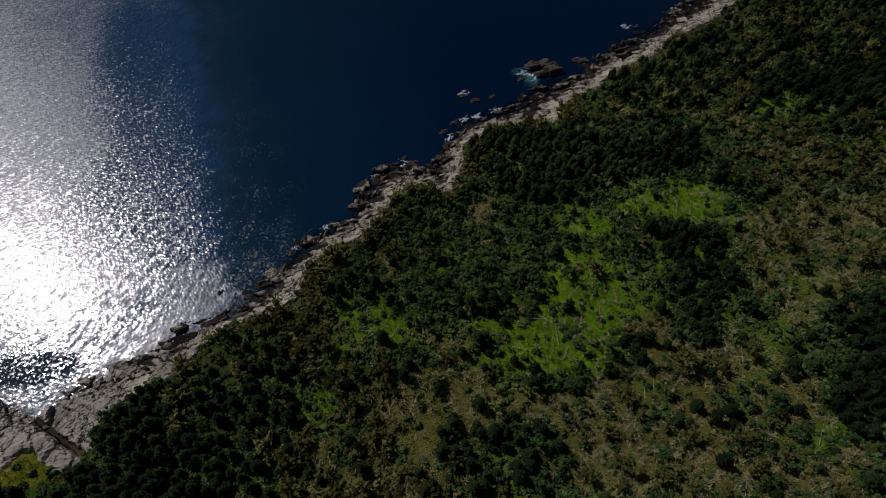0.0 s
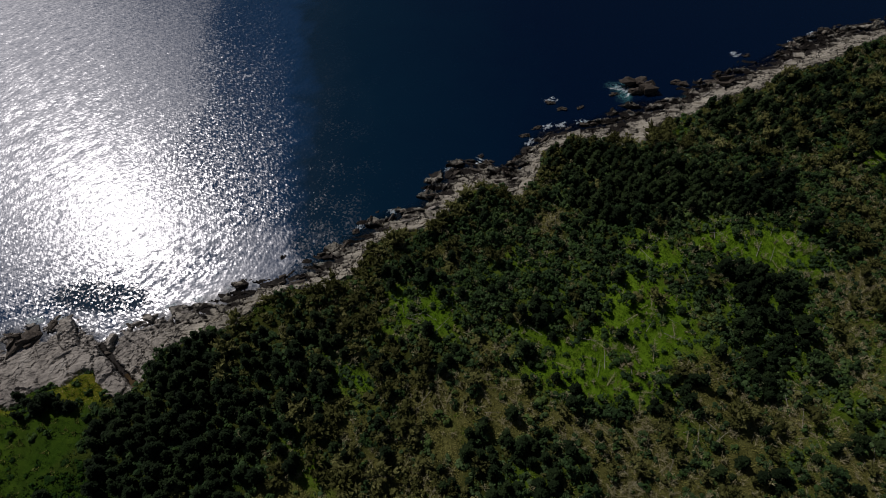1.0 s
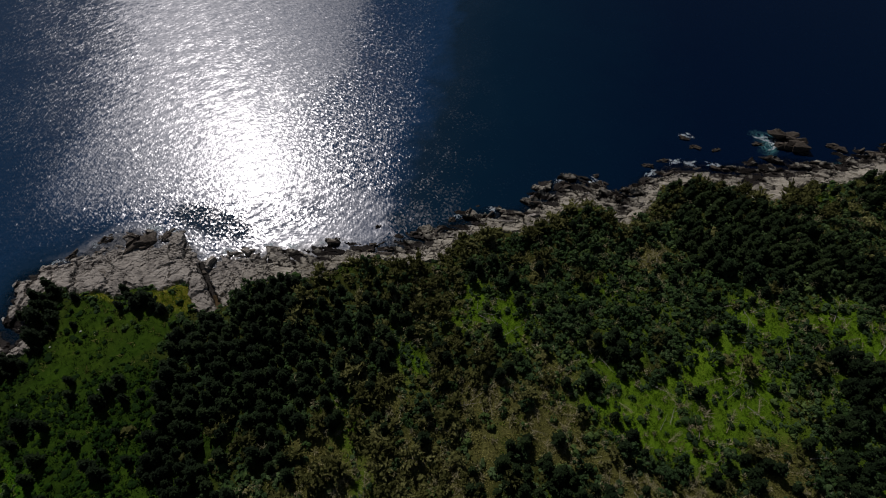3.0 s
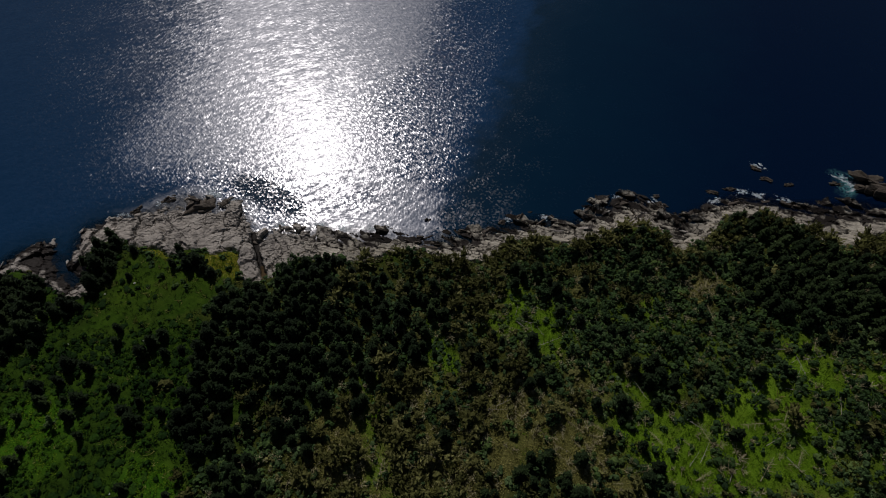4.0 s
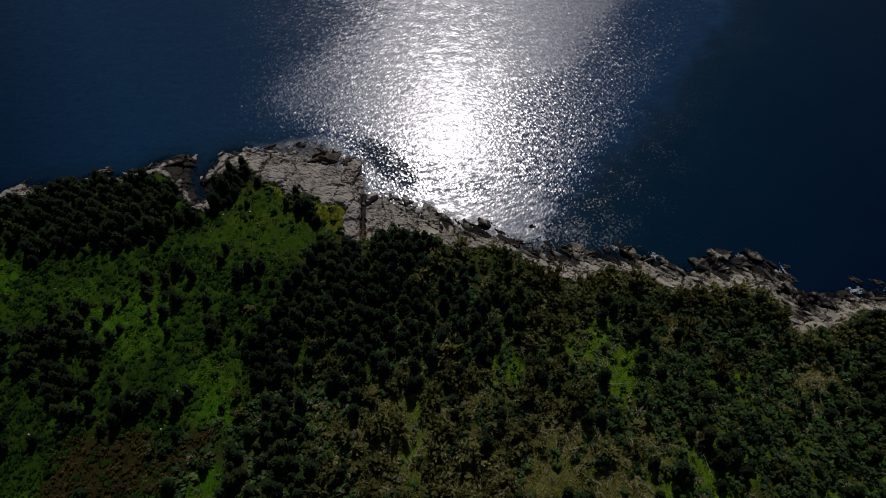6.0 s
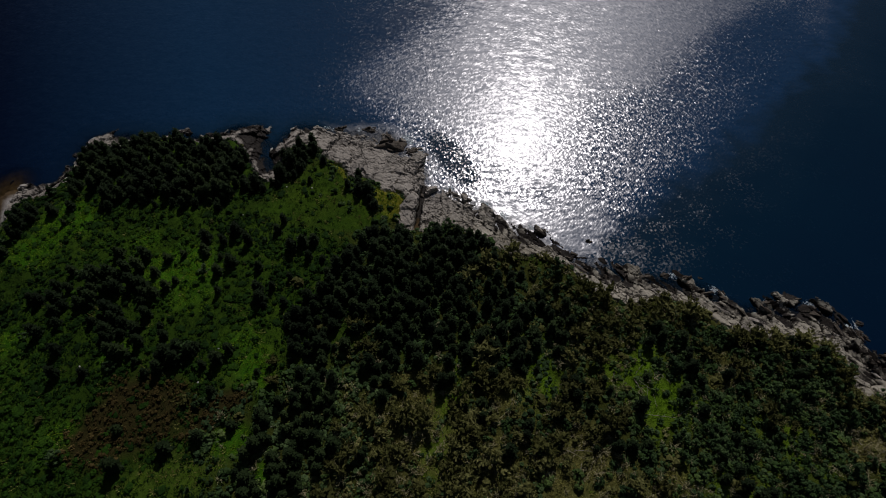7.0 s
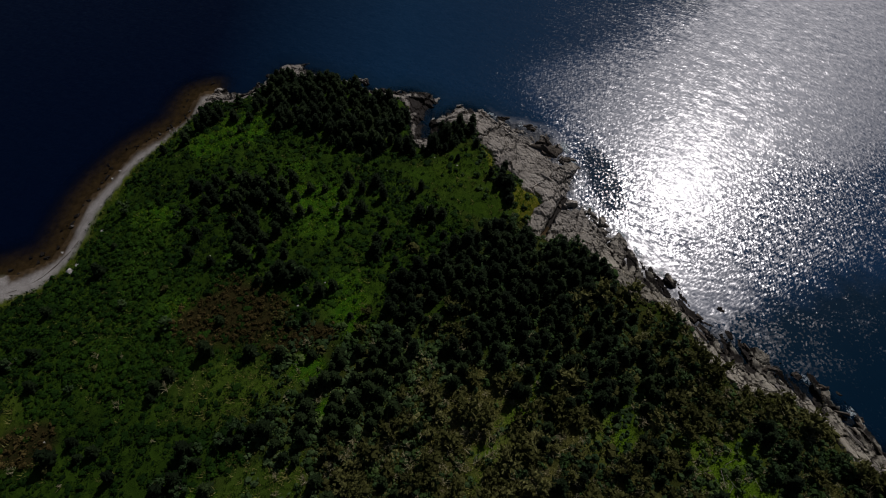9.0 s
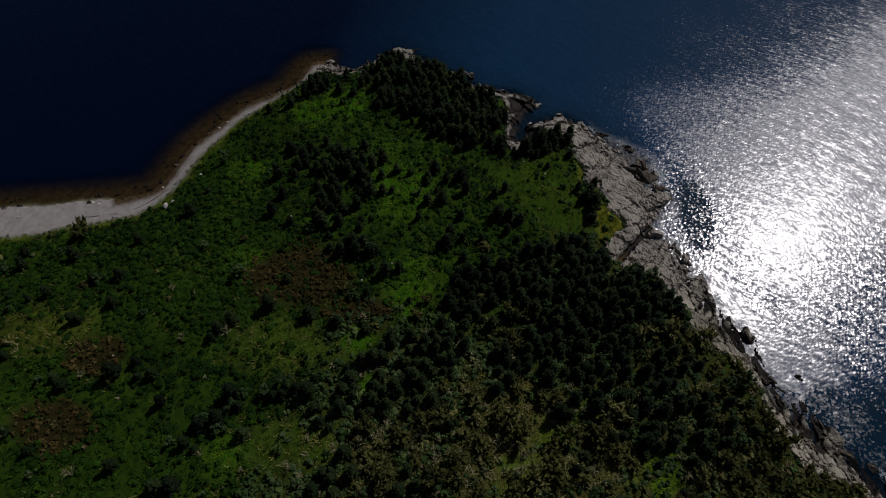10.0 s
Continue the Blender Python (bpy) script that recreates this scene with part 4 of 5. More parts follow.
def broad_kit(seed, height, radius, clumps=10, sprays=16, low=0.3):
    r, k = random.Random(seed), Kit()
    k.spike("wood", (0, 0, -0.4), (0, 0, height * 0.6), 0.13, 0.05, 5)
    for _ in range(clumps):
        a, d = r.uniform(0, 6.283), radius * math.sqrt(r.random()) * 0.72
        c = Vector((math.cos(a) * d, math.sin(a) * d, height * (low + (0.9 - low) * r.random() * (1 - 0.5 * (d / radius) ** 2))))
        size = radius * r.uniform(0.24, 0.42)
        if len(k.f["wood"]) < 20:
            k.spike("wood", (0, 0, height * 0.25), c, 0.06, 0.0, 3)
        k.lump(c, size * 0.72, r, c * 0.7, 0.9)
        for _ in range(sprays):
            n = Vector((r.gauss(0, 1), r.gauss(0, 1), r.gauss(0.45, 0.9))).normalized()
            tangent = (0.7 * n.orthogonal() + 0.45 * n + Vector((r.uniform(-1, 1), r.uniform(-1, 1), r.uniform(-0.5, 0.5)))).normalized()
            s = size * r.uniform(0.4, 0.8)
            k.spray(c + n * size * 0.8 - tangent * s * 0.5, tangent, s, s * 0.32, r.uniform(0.1, 0.4), n, c * 0.7)
    return k


def scrub_kit(seed, height, radius, sprays=12, lumps=3):
    r, k = random.Random(seed), Kit()
    k.spike("wood", (0, 0, -0.2), (0, 0, height * 0.5), 0.05, 0.0, 3)
    for _ in range(lumps):
        a, d = r.uniform(0, 6.283), radius * r.uniform(0.15, 0.7)
        k.lump((math.cos(a) * d, math.sin(a) * d, height * r.uniform(0.2, 0.55)), radius * r.uniform(0.28, 0.46) * (1.15 if lumps < 3 else 1.0), r, Vector((0, 0, -0.2 * height)), height / radius * 0.9)
    for _ in range(sprays):
        a, d = r.uniform(0, 6.283), radius * math.sqrt(r.random())
        n = Vector((math.cos(a) * d / radius, math.sin(a) * d / radius, r.uniform(0.3, 1.2))).normalized()
        tangent = (n.orthogonal() + Vector((r.uniform(-1, 1), r.uniform(-1, 1), r.uniform(-0.5, 0.5)))).normalized()
        s = radius * r.uniform(0.28, 0.55)
        z = height * (1 - 0.7 * (d / radius) ** 2) * r.uniform(0.6, 1.0)
        k.spray(Vector((math.cos(a) * d, math.sin(a) * d, z)) - tangent * s * 0.5, tangent, s, s * 0.3, 0.25, n, Vector((0, 0, -0.2 * height)))
    return k


def dead_kit(seed, height, radius, stems=12):
    """A leafless shrub: stems that fan out from the root and fork."""
    r, k = random.Random(seed), Kit()
    for _ in range(stems):
        a, tilt = r.uniform(0, 6.283), r.uniform(0.1, 1.0)
        tip = Vector((math.cos(a) * radius * tilt, math.sin(a) * radius * tilt, height * (1.05 - 0.5 * tilt) * r.uniform(0.7, 1.1)))
        k.spike("wood", (0, 0, -0.1), tip, r.uniform(0.05, 0.085), 0, 3)
        for _ in range(2):
            f = r.uniform(0.35, 0.85)
            k.spike("wood", tip * f, tip * f + Vector((r.uniform(-1, 1), r.uniform(-1, 1), r.uniform(0.0, 0.9))) * height * 0.36, 0.042, 0, 3)
    return k


def fishbone_kit(seed, length):
    """A fallen dead conifer: a long trunk with bare branches down both sides."""
    r, k = random.Random(seed), Kit()
    k.spike("wood", (-length / 2, 0, 0.35), (length / 2, r.uniform(-0.4, 0.4), 0.8), 0.10, 0.03, 5)
    for i in range(34):
        f = -0.42 + 0.9 * i / 34 + r.uniform(-0.02, 0.02)
        reach = length * 0.26 * (1.0 - 0.75 * abs(f + 0.1)) * r.uniform(0.6, 1.15)
        turn = r.uniform(0.5, 2.64) if i % 3 == 0 else (r.uniform(-0.3, 0.3) if i % 2 else 3.14 + r.uniform(-0.3, 0.3))
        root = Vector((f * length, 0, 0.55))
        k.spike("wood", root, root + Vector((reach * 0.55, reach * math.cos(turn), 0.15 + reach * max(0.0, math.sin(turn)))), 0.045, 0, 3)
    return k


def feather_kit(seed, height, radius, limbs=12, sprays=8):
    """A wide open crown of thin upswept branches with narrow sprays."""
    r, k = random.Random(seed), Kit()
    k.spike("wood", (0, 0, -0.4), (0, 0, height * 0.45), 0.16, 0.08, 5)
    for _ in range(limbs):
        a, d = r.uniform(0, 6.283), radius * math.sqrt(r.random()) * 0.85
        tip = Vector((math.cos(a) * d, math.sin(a) * d, height * (1.0 - 0.45 * (d / radius) ** 2) * r.uniform(0.8, 1.0)))
        root = Vector((0, 0, height * r.uniform(0.2, 0.4)))
        k.spike("wood", root, tip, 0.06, 0, 3)
        if len(k.f["leaf"]) % 3 == 0:
            k.lump(root + (tip - root) * 0.62, radius * r.uniform(0.24, 0.34), r, Vector((0, 0, height * 0.2)))
        for _ in range(sprays):
            f = r.uniform(0.45, 1.05)
            way = (tip - root).normalized() + Vector((r.gauss(0, 0.55), r.gauss(0, 0.55), r.gauss(0.1, 0.4)))
            s = radius * r.uniform(0.25, 0.48)
            k.spray(root + (tip - root) * f, way, s, s * 0.17, r.uniform(0.0, 0.3), Vector((r.gauss(0, 0.4), r.gauss(0, 0.4), 1)), Vector((0, 0, height * 0.2)))
    return k


def tuft_kit(seed, height, blades=8):
    r, k = random.Random(seed), Kit()
    for _ in range(blades):
        a = r.uniform(0, 6.283)
        foot = Vector((r.uniform(-0.3, 0.3), r.uniform(-0.3, 0.3), -0.05))
        way = Vector((math.cos(a), math.sin(a), 0))
        side = Vector((-way.y, way.x, 0)) * r.uniform(0.04, 0.09)
        k.leaf([foot - side, foot + side, foot + way * height * r.uniform(0.4, 1.1) + Vector((0, 0, height * r.uniform(0.5, 1.0)))], [(0, 1, 2)], foot + Vector((0, 0, -1.5)))
    return k


CONIFERS = [conifer_kit(100 + i, h, w) for i, (h, w) in enumerate([(5.2, 1.75), (4.6, 1.7), (3.9, 1.6), (3.0, 1.35), (4.9, 1.55)])]
BROADS = [broad_kit(200 + i, h, w) for i, (h, w) in enumerate([(3.0, 1.55), (2.4, 1.35), (3.7, 1.7), (2.0, 1.2)])]
SCRUBS = [scrub_kit(300 + i, h, w) for i, (h, w) in enumerate([(1.2, 1.0), (0.9, 0.8), (1.6, 1.1), (1.1, 1.3)])]
HEATHS = [scrub_kit(330 + i, h, w, 14, 2) for i, (h, w) in enumerate([(0.55, 1.2), (0.75, 1.0), (0.45, 1.5), (0.9, 1.3)])]
UNDER = [scrub_kit(350 + i, h, w, 6, 2) for i, (h, w) in enumerate([(0.8, 1.1), (1.1, 1.0), (0.6, 1.2)])]
DEADS = [dead_kit(400 + i, h, w) for i, (h, w) in enumerate([(2.0, 1.4), (1.4, 1.2), (2.8, 1.2), (1.1, 1.6)])]
FEATHERS = [feather_kit(600 + i, h, w) for i, (h, w) in enumerate([(3.6, 2.3), (2.9, 1.9), (4.2, 2.6), (2.4, 1.7)])]
TUFTS = [tuft_kit(500 + i, h) for i, h in enumerate([0.55, 0.75, 0.45])]

core_mask = {k: v[core] for k, v in dict(grass=grass_mask, straw=straw_mask, bracken=bracken_mask, bright=bright_mask, lush=lush_mask, fringe=fringe_mask).items()}
core_mask["heath"] = np.maximum(patches(grid_x[core], grid_y[core], HEATH, 29, 0.4, 0.4), zones(grid_x[core], grid_y[core], [HEATH_FIELD], 51, 4.0, 8.0))
core_mask["meadow"] = meadow[core]
core_mask["lawn"] = np.maximum(lawn_mask, fringe_mask)[core]
core_mask["olive"] = np.maximum(patches(grid_x[core], grid_y[core], OLIVE, 35, 0.7, 0.6), 0.75 * zones(grid_x[core], grid_y[core], OLIVE_EAST, 67, 5.0, 6.0))
core_mask["mixed"] = zones(grid_x[core], grid_y[core], [MIXED_WOOD], 43, 3.5, 5.0)
core_mask["wood"] = np.maximum(np.maximum(patches(grid_x[core], grid_y[core], WOOD, 31, 0.4, 0.3), zones(grid_x[core], grid_y[core], WOOD_HEAD[:-2] + WOOD_EAST, 39, 2.6, 3.0)), 0.5 * zones(grid_x[core], grid_y[core], WOOD_HEAD[-2:], 41, 3.5, 5.0))


def scatter(spacing, chance, seed, margin=0.6):
    """Places on a shaken grid over the planted land, each kept by its chance: x, y, z."""
    g = np.random.default_rng(seed)
    x, y = np.meshgrid(np.arange(-142, 176, spacing), np.arange(-146, 232, spacing))
    x, y = (x + g.uniform(-0.48, 0.48, x.shape) * spacing).ravel(), (y + g.uniform(-0.48, 0.48, y.shape) * spacing).ravel()
    ok = sample(core_plant, x, y) > margin
    ok &= ~((x > 18) & (y < 10 + 0.06 * x)) & (x < 105 + 0.42 * (y - 21)) & (y > -135)
    x, y = x[ok], y[ok]
    m = {k: sample(v, x, y) for k, v in core_mask.items()}
    m["edge"] = sample(core_plant, x, y)
    k = g.random(len(x)) < chance(x, y, m)
    k &= m["edge"] > west_part(x, y) * ((y < -25) & (x > -104)) * (4.5 if margin > 0.5 else 1.7 if margin > 0 else 0)
    x, y = x[k], y[k]
    return x, y, sample(core_height, x, y), {n: v[k] for n, v in m.items()}, g


def spread(kits, which, x, y, z, turn, size, part, tone=None):
    """One array of triangles for many plants."""
    vs, fs, ts, ns, n = [], [], [], [], 0
    for i, kit in enumerate(kits):
        v, f = kit.arrays(part)
        idx = np.where(which == i)[0]
        if not len(idx) or not len(v):
            continue
        c, s, k = np.cos(turn[idx])[:, None], np.sin(turn[idx])[:, None], size[idx][:, None]
        out = np.stack([(v[:, 0] * c - v[:, 1] * s) * k + x[idx][:, None], (v[:, 0] * s + v[:, 1] * c) * k + y[idx][:, None], v[:, 2] * k + z[idx][:, None]], -1)
        vs.append(out.reshape(-1, 3))
        fs.append((f[None] + (np.arange(len(idx)) * len(v))[:, None, None] + n).reshape(-1, 3))
        ts.append(np.repeat(tone[idx], len(v)))
        if part == "leaf":
            w = np.array(kit.n)
            ns.append(np.stack([w[:, 0] * c - w[:, 1] * s, w[:, 0] * s + w[:, 1] * c, w[:, 2] + 0 * c], -1).reshape(-1, 3))
        n += len(idx) * len(v)
    return np.concatenate(vs), np.concatenate(fs), np.concatenate(ts), np.concatenate(ns) if ns else None


def part(name, mesh, parent, label=""):
    ob = new(name, mesh)
    ob.parent = parent
    return tagged(ob, label)


def plant_models(name, kits, leaf_mat, wood_mat, label, category, group):
    """One thing of each shape, with its wood and its crown as parts."""
    made = []
    for kit in kits:
        root = tagged(new(name), label, category, group)
        for key, pname, mat in (("wood", "trunk" if len(kit.v["leaf"]) else "brushwood", wood_mat), ("leaf", "crown", leaf_mat)):
            v, f = kit.arrays(key)
            if len(v):
                part(pname, make_mesh(pname, v, f, mat, False, kit.n if key == "leaf" else None, tone=np.full(len(v), 0.45), single=np.full(len(v), 0.55)), root)
        made.append(root)
    return made


def grow(name, bulk_name, kits, leaf_mat, wood_mat, places, singles_at, label, bulk_label, category, group, singles=280, sizes=(0.75, 1.2)):
    """Single plants over the stretch round singles_at, the rest as one mass."""
    x, y, z, m, g = places
    which, turn, size, tone = g.integers(0, len(kits), len(x)), g.uniform(0, 6.283, len(x)), g.uniform(*sizes, len(x)), np.clip(0.47 + 0.55 * value_noise(x, y, 17, 91, 3) + g.normal(0, 0.13, len(x)) + 0.4 * m["bright"], 0, 1)
    order = np.argsort(np.hypot(x - singles_at[0], y - singles_at[1]))
    first = order[:singles]
    if singles:
        models = plant_models(name, kits, leaf_mat, wood_mat, label, category, group)
        fresh = set(range(len(models)))
        for i in first:
            w = int(which[i])
            at = Matrix.LocRotScale((x[i], y[i], z[i]), Euler((0, 0, turn[i])), (size[i],) * 3)
            if w in fresh:
                fresh.discard(w)
                models[w].matrix_basis = at
            else:
                copy_thing(models[w], pose(0, 0, 0)).matrix_basis = at
    rest = order[singles:]
    mass = None
    for key, mat in (("leaf", leaf_mat), ("wood", wood_mat)):
        if not len(rest) or not any(len(k.v[key]) for k in kits):
            continue
        v, f, t, w = spread(kits, which[rest], x[rest], y[rest], z[rest], turn[rest], size[rest], key, tone[rest])
        me = make_mesh(bulk_name, v, f, mat, False, w, tone=t)
        if mass is None:
            mass = tagged(new(bulk_name, me), bulk_label, category, kind="stuff")
        else:
            part("trunks", me, mass)
    return models if singles else None


def conifer_chance(x, y, m):
    patchy = np.clip(0.5 + 1.1 * value_noise(x, y, 16, 71), 0.05, 1)
    p = (0.36 - 0.10 * m["mixed"]) * patchy * np.where(x > -5, 0.6, 1.0) * (1 - 0.5 * m["meadow"]) + 0.4 * np.clip((x + y - 205) / 50, 0, 1)
    p = np.maximum(p, 0.93 * m["wood"] * np.clip(1.15 + 0.9 * value_noise(x, y, 7, 72), 0.5, 1))
    p = p * (1 - np.where(m["meadow"] > 0.5, 0.68, 0.9) * m["grass"] * (1 - 0.85 * m["wood"])) * (1 - 0.88 * m["straw"]) * (1 - 0.93 * m["bracken"]) * (1 - 0.8 * m["heath"])
    return p * np.clip(np.where((x < -94) & (y < 10), 0.85, np.where(x > -57, 0.0, 0.2)) + m["edge"] / np.where(x > -57, 8, 3), 0, 1) * (1 - 0.75 * m["olive"]) * (1 - 0.7 * m["lawn"] * (1 - m["wood"])) * (1 - 0.95 * m["fringe"])


def broad_chance(x, y, m):
    p = 0.34 * np.clip(0.6 + 1.0 * value_noise(x, y, 13, 73), 0.1, 1) * np.where(x > -5, 1.25, 0.8) * (1 - 0.5 * np.clip((x + y - 205) / 50, 0, 1))
    p = (p + 0.40 * m["mixed"]) * (1 - 0.75 * m["meadow"]) * (1 - 0.75 * m["lawn"])
    return p * (1 - 0.88 * m["grass"]) * (1 - 0.88 * m["straw"]) * (1 - 0.9 * m["bracken"]) * (1 - 0.6 * m["heath"]) * (1 - 0.85 * m["wood"]) * (1 - 0.6 * m["olive"]) * np.clip(np.where(x > -57, 0.1, 0.3) + m["edge"] / np.where(x > -57, 8, 3), 0, 1)


def rim(x, y, m):
    """1 along the dry outer rim of the shore wood."""
    return np.exp(-((m["edge"] - 2) / 4) ** 2) * (x > -57) * (x + y < 260)


def olive_chance(x, y, m):
    near_edge = np.exp(-((m["edge"] - 2.5) / 4) ** 2) * np.where(x > -57, np.where(x + y > 175, 0.5, 0.85), 0.15)
    p = np.maximum(np.maximum(0.12 * np.clip(0.2 + 1.6 * value_noise(x, y, 15, 75), 0, 1), near_edge), 0.55 * m["olive"]) + 0.16 * m["straw"]
    return p * (1 - 0.9 * m["grass"]) * (1 - 0.45 * m["wood"]) * (1 - 0.8 * m["heath"]) * np.where((y < -20) | ((x < -60) & (y < 27)), 0.08, 1)


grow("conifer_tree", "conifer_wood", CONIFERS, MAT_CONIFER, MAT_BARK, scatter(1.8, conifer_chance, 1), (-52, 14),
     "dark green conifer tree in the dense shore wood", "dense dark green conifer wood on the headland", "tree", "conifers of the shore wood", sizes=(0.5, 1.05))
grow("broadleaf_tree", "broadleaf_wood", BROADS, MAT_BROAD, MAT_BARK, scatter(2.0, broad_chance, 2), (10, 62),
     "low rounded broadleaf tree with mid green leaves", "low mixed broadleaf wood with gaps", "tree", "low broadleaf trees", sizes=(0.55, 1.35))
grow("olive_bush", "olive_thicket", FEATHERS, MAT_OLIVE, MAT_TWIG, scatter(2.7, olive_chance, 3), (-40, 52),
     "olive brown bush with thin dry leaves", "olive brown thicket along the shore and clearings", "bush", "olive bushes", sizes=(0.6, 1.25))
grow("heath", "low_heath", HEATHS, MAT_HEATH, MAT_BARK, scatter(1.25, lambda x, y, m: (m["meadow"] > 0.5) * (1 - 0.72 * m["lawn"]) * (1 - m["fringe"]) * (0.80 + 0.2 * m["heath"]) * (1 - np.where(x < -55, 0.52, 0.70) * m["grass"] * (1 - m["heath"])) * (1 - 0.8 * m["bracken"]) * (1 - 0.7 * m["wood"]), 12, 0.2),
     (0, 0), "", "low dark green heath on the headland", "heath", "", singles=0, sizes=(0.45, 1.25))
grow("scrub", "low_scrub", SCRUBS, MAT_SCRUB, MAT_BARK, scatter(1.6, lambda x, y, m: (m["meadow"] <= 0.5) * (0.75 + 0.25 * m["heath"]) * (1 - 0.8 * m["grass"]) * (1 - 0.8 * m["straw"]) * (1 - 0.8 * m["bracken"]) * (1 - 0.8 * m["wood"]) * (1 - 0.6 * m["olive"]) * (1 - 0.7 * rim(x, y, m)), 4, 0.2),
     (0, 0), "", "low green scrub between the trees", "scrub", "", singles=0, sizes=(0.6, 1.4))
grow("undergrowth", "undergrowth", UNDER, MAT_BROAD, MAT_BARK, scatter(1.75, lambda x, y, m: (m["meadow"] <= 0.5) * 0.85 * (1 - 0.9 * m["grass"] * (1 - m["wood"])) * (1 - 0.95 * m["straw"]) * (1 - 0.85 * rim(x, y, m)), 15, 0.1),
     (0, 0), "", "dark low undergrowth that fills the gaps between the trees", "undergrowth", "", singles=0, sizes=(0.8, 1.5))
grow("olive_scrub", "olive_scrub", SCRUBS, MAT_OLIVE, MAT_BARK, scatter(1.8, lambda x, y, m: np.maximum(np.maximum(0.6 * m["olive"], 0.25 * m["straw"]), 0.10 + 0.8 * rim(x, y, m)) * (1 - 0.85 * m["grass"]) * (1 - 0.6 * m["wood"]) * np.where((y < -20) | ((x < -60) & (y < 20)), 0.1, 1), 14, 0.1),
     (0, 0), "", "low olive brown scrub between the trees", "scrub", "", singles=0, sizes=(0.6, 1.5))
grow("dead_shrub", "dead_brush", DEADS, MAT_TWIG, MAT_TWIG, scatter(1.9, lambda x, y, m: np.maximum(0.85 * m["straw"], np.where(x > -42, 0.2 + 0.3 * m["olive"] + 0.12 * m["mixed"], np.where((y > 5) & (x > -75), 0.06, 0.0))) * (1 - 0.5 * m["wood"]) * np.where(y < -30, 0.06, 1), 5), (45, 45),
     "leafless grey brown shrub with bare stems", "leafless grey brown brush in the clearings", "dead shrub", "leafless shrubs", singles=220, sizes=(0.6, 1.25))
grow("grass", "grass_tufts", TUFTS, MAT_GRASS, MAT_BARK, scatter(0.62, lambda x, y, m: 0.8 * m["grass"] * (1 - 0.45 * m["straw"]) * np.clip(m["lush"] * 1.6 - 0.3, 0, 1), 6, 0.0), (0, 0),
     "", "bright green tussock grass in the clearings", "grass", "", singles=0)
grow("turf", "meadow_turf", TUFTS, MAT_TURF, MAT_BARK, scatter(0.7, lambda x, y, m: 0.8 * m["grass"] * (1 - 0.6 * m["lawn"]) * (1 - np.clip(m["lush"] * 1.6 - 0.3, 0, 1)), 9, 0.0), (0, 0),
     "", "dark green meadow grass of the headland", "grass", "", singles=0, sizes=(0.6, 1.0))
grow("dry_grass", "dry_grass_tufts", TUFTS, MAT_STRAW, MAT_BARK, scatter(0.75, lambda x, y, m: 0.95 * m["straw"] + 0.02, 7, 0.0), (0, 0),
     "", "straw coloured dry grass among dead brush", "dry grass", "", singles=0, sizes=(0.9, 1.6))
grow("bracken", "bracken_patch", SCRUBS, MAT_BRACKEN, MAT_BARK, scatter(0.95, lambda x, y, m: 0.75 * m["bracken"], 8, 0.0), (0, 0),
     "", "brown withered bracken", "bracken", "", singles=0, sizes=(0.35, 0.75))

# ---------------------------------------------------------------- stones, foam, fallen trunks
pick = random.Random(17)
BLOCKS = [stone_mesh("rock_block", (pick.uniform(0.7, 1.5), pick.uniform(0.5, 0.9), pick.uniform(0.4, 0.75)), 16, MAT_ROCK, 700 + i) for i in range(10)]
DARK_BLOCKS = [stone_mesh("rock_block", (pick.uniform(1.0, 2.2), pick.uniform(0.45, 0.8), pick.uniform(0.3, 0.65)), 11, MAT_DARK_ROCK, 740 + i) for i in range(10)]
HEAD_BLOCKS = [stone_mesh("rock_block", (pick.uniform(0.8, 1.7), pick.uniform(0.5, 0.9), pick.uniform(0.25, 0.5)), 12, MAT_ROCK, 720 + i, tide_dark=-0.9) for i in range(10)]
SLABS = [stone_mesh("rock_slab", (pick.uniform(1.5, 2.8), pick.uniform(0.5, 0.9), pick.uniform(0.18, 0.32)), 11, MAT_ROCK, 770 + i) for i in range(10)]
water_edge = smooth_line([p for p in COAST_EAST[2:] + COAST_HEAD], 1.0)
spots = [i for i, p in enumerate(water_edge) if p[0] < 130]
count = 0
for i in range(900):
    at_edge = spots[pick.randrange(len(spots))]
    a, b = water_edge[at_edge], water_edge[min(at_edge + 3, len(water_edge) - 1)]
    heading = math.atan2(b[1] - a[1], b[0] - a[0])
    x, y = a[0] + pick.gauss(0, 2.6), a[1] + pick.gauss(0, 2.6)
    d, inland = float(sample(core_coast, np.array([x]), np.array([y]))[0]), float(sample(core_plant, np.array([x]), np.array([y]))[0])
    if d > 8 or d < -2.5 or inland > -0.8 or count >= 330 or (x < -80 and d > 1.8):
        continue
    on_head = x < -56
    if on_head and pick.random() < 0.6:
        continue
    count += 1
    size = pick.uniform(0.35, 1.15) * (1.0 if d > -1 else 0.8)
    z = max(rock_level(x, y), -0.5 * size) + 0.1 * size
    dry = d > 2.6 and pick.random() < 0.8
    ob = new("rock_slab" if dry else "rock_block", (SLABS if dry else HEAD_BLOCKS if on_head and i % 4 else DARK_BLOCKS)[i % 10])
    ob.matrix_world = Matrix.LocRotScale((x, y, z), Euler((pick.uniform(-0.3, 0.3), pick.uniform(-0.25, 0.25), heading + pick.gauss(0, 0.3))), (size, size, size * pick.uniform(0.7, 1.2)))
    ob.parent = rock_shelf

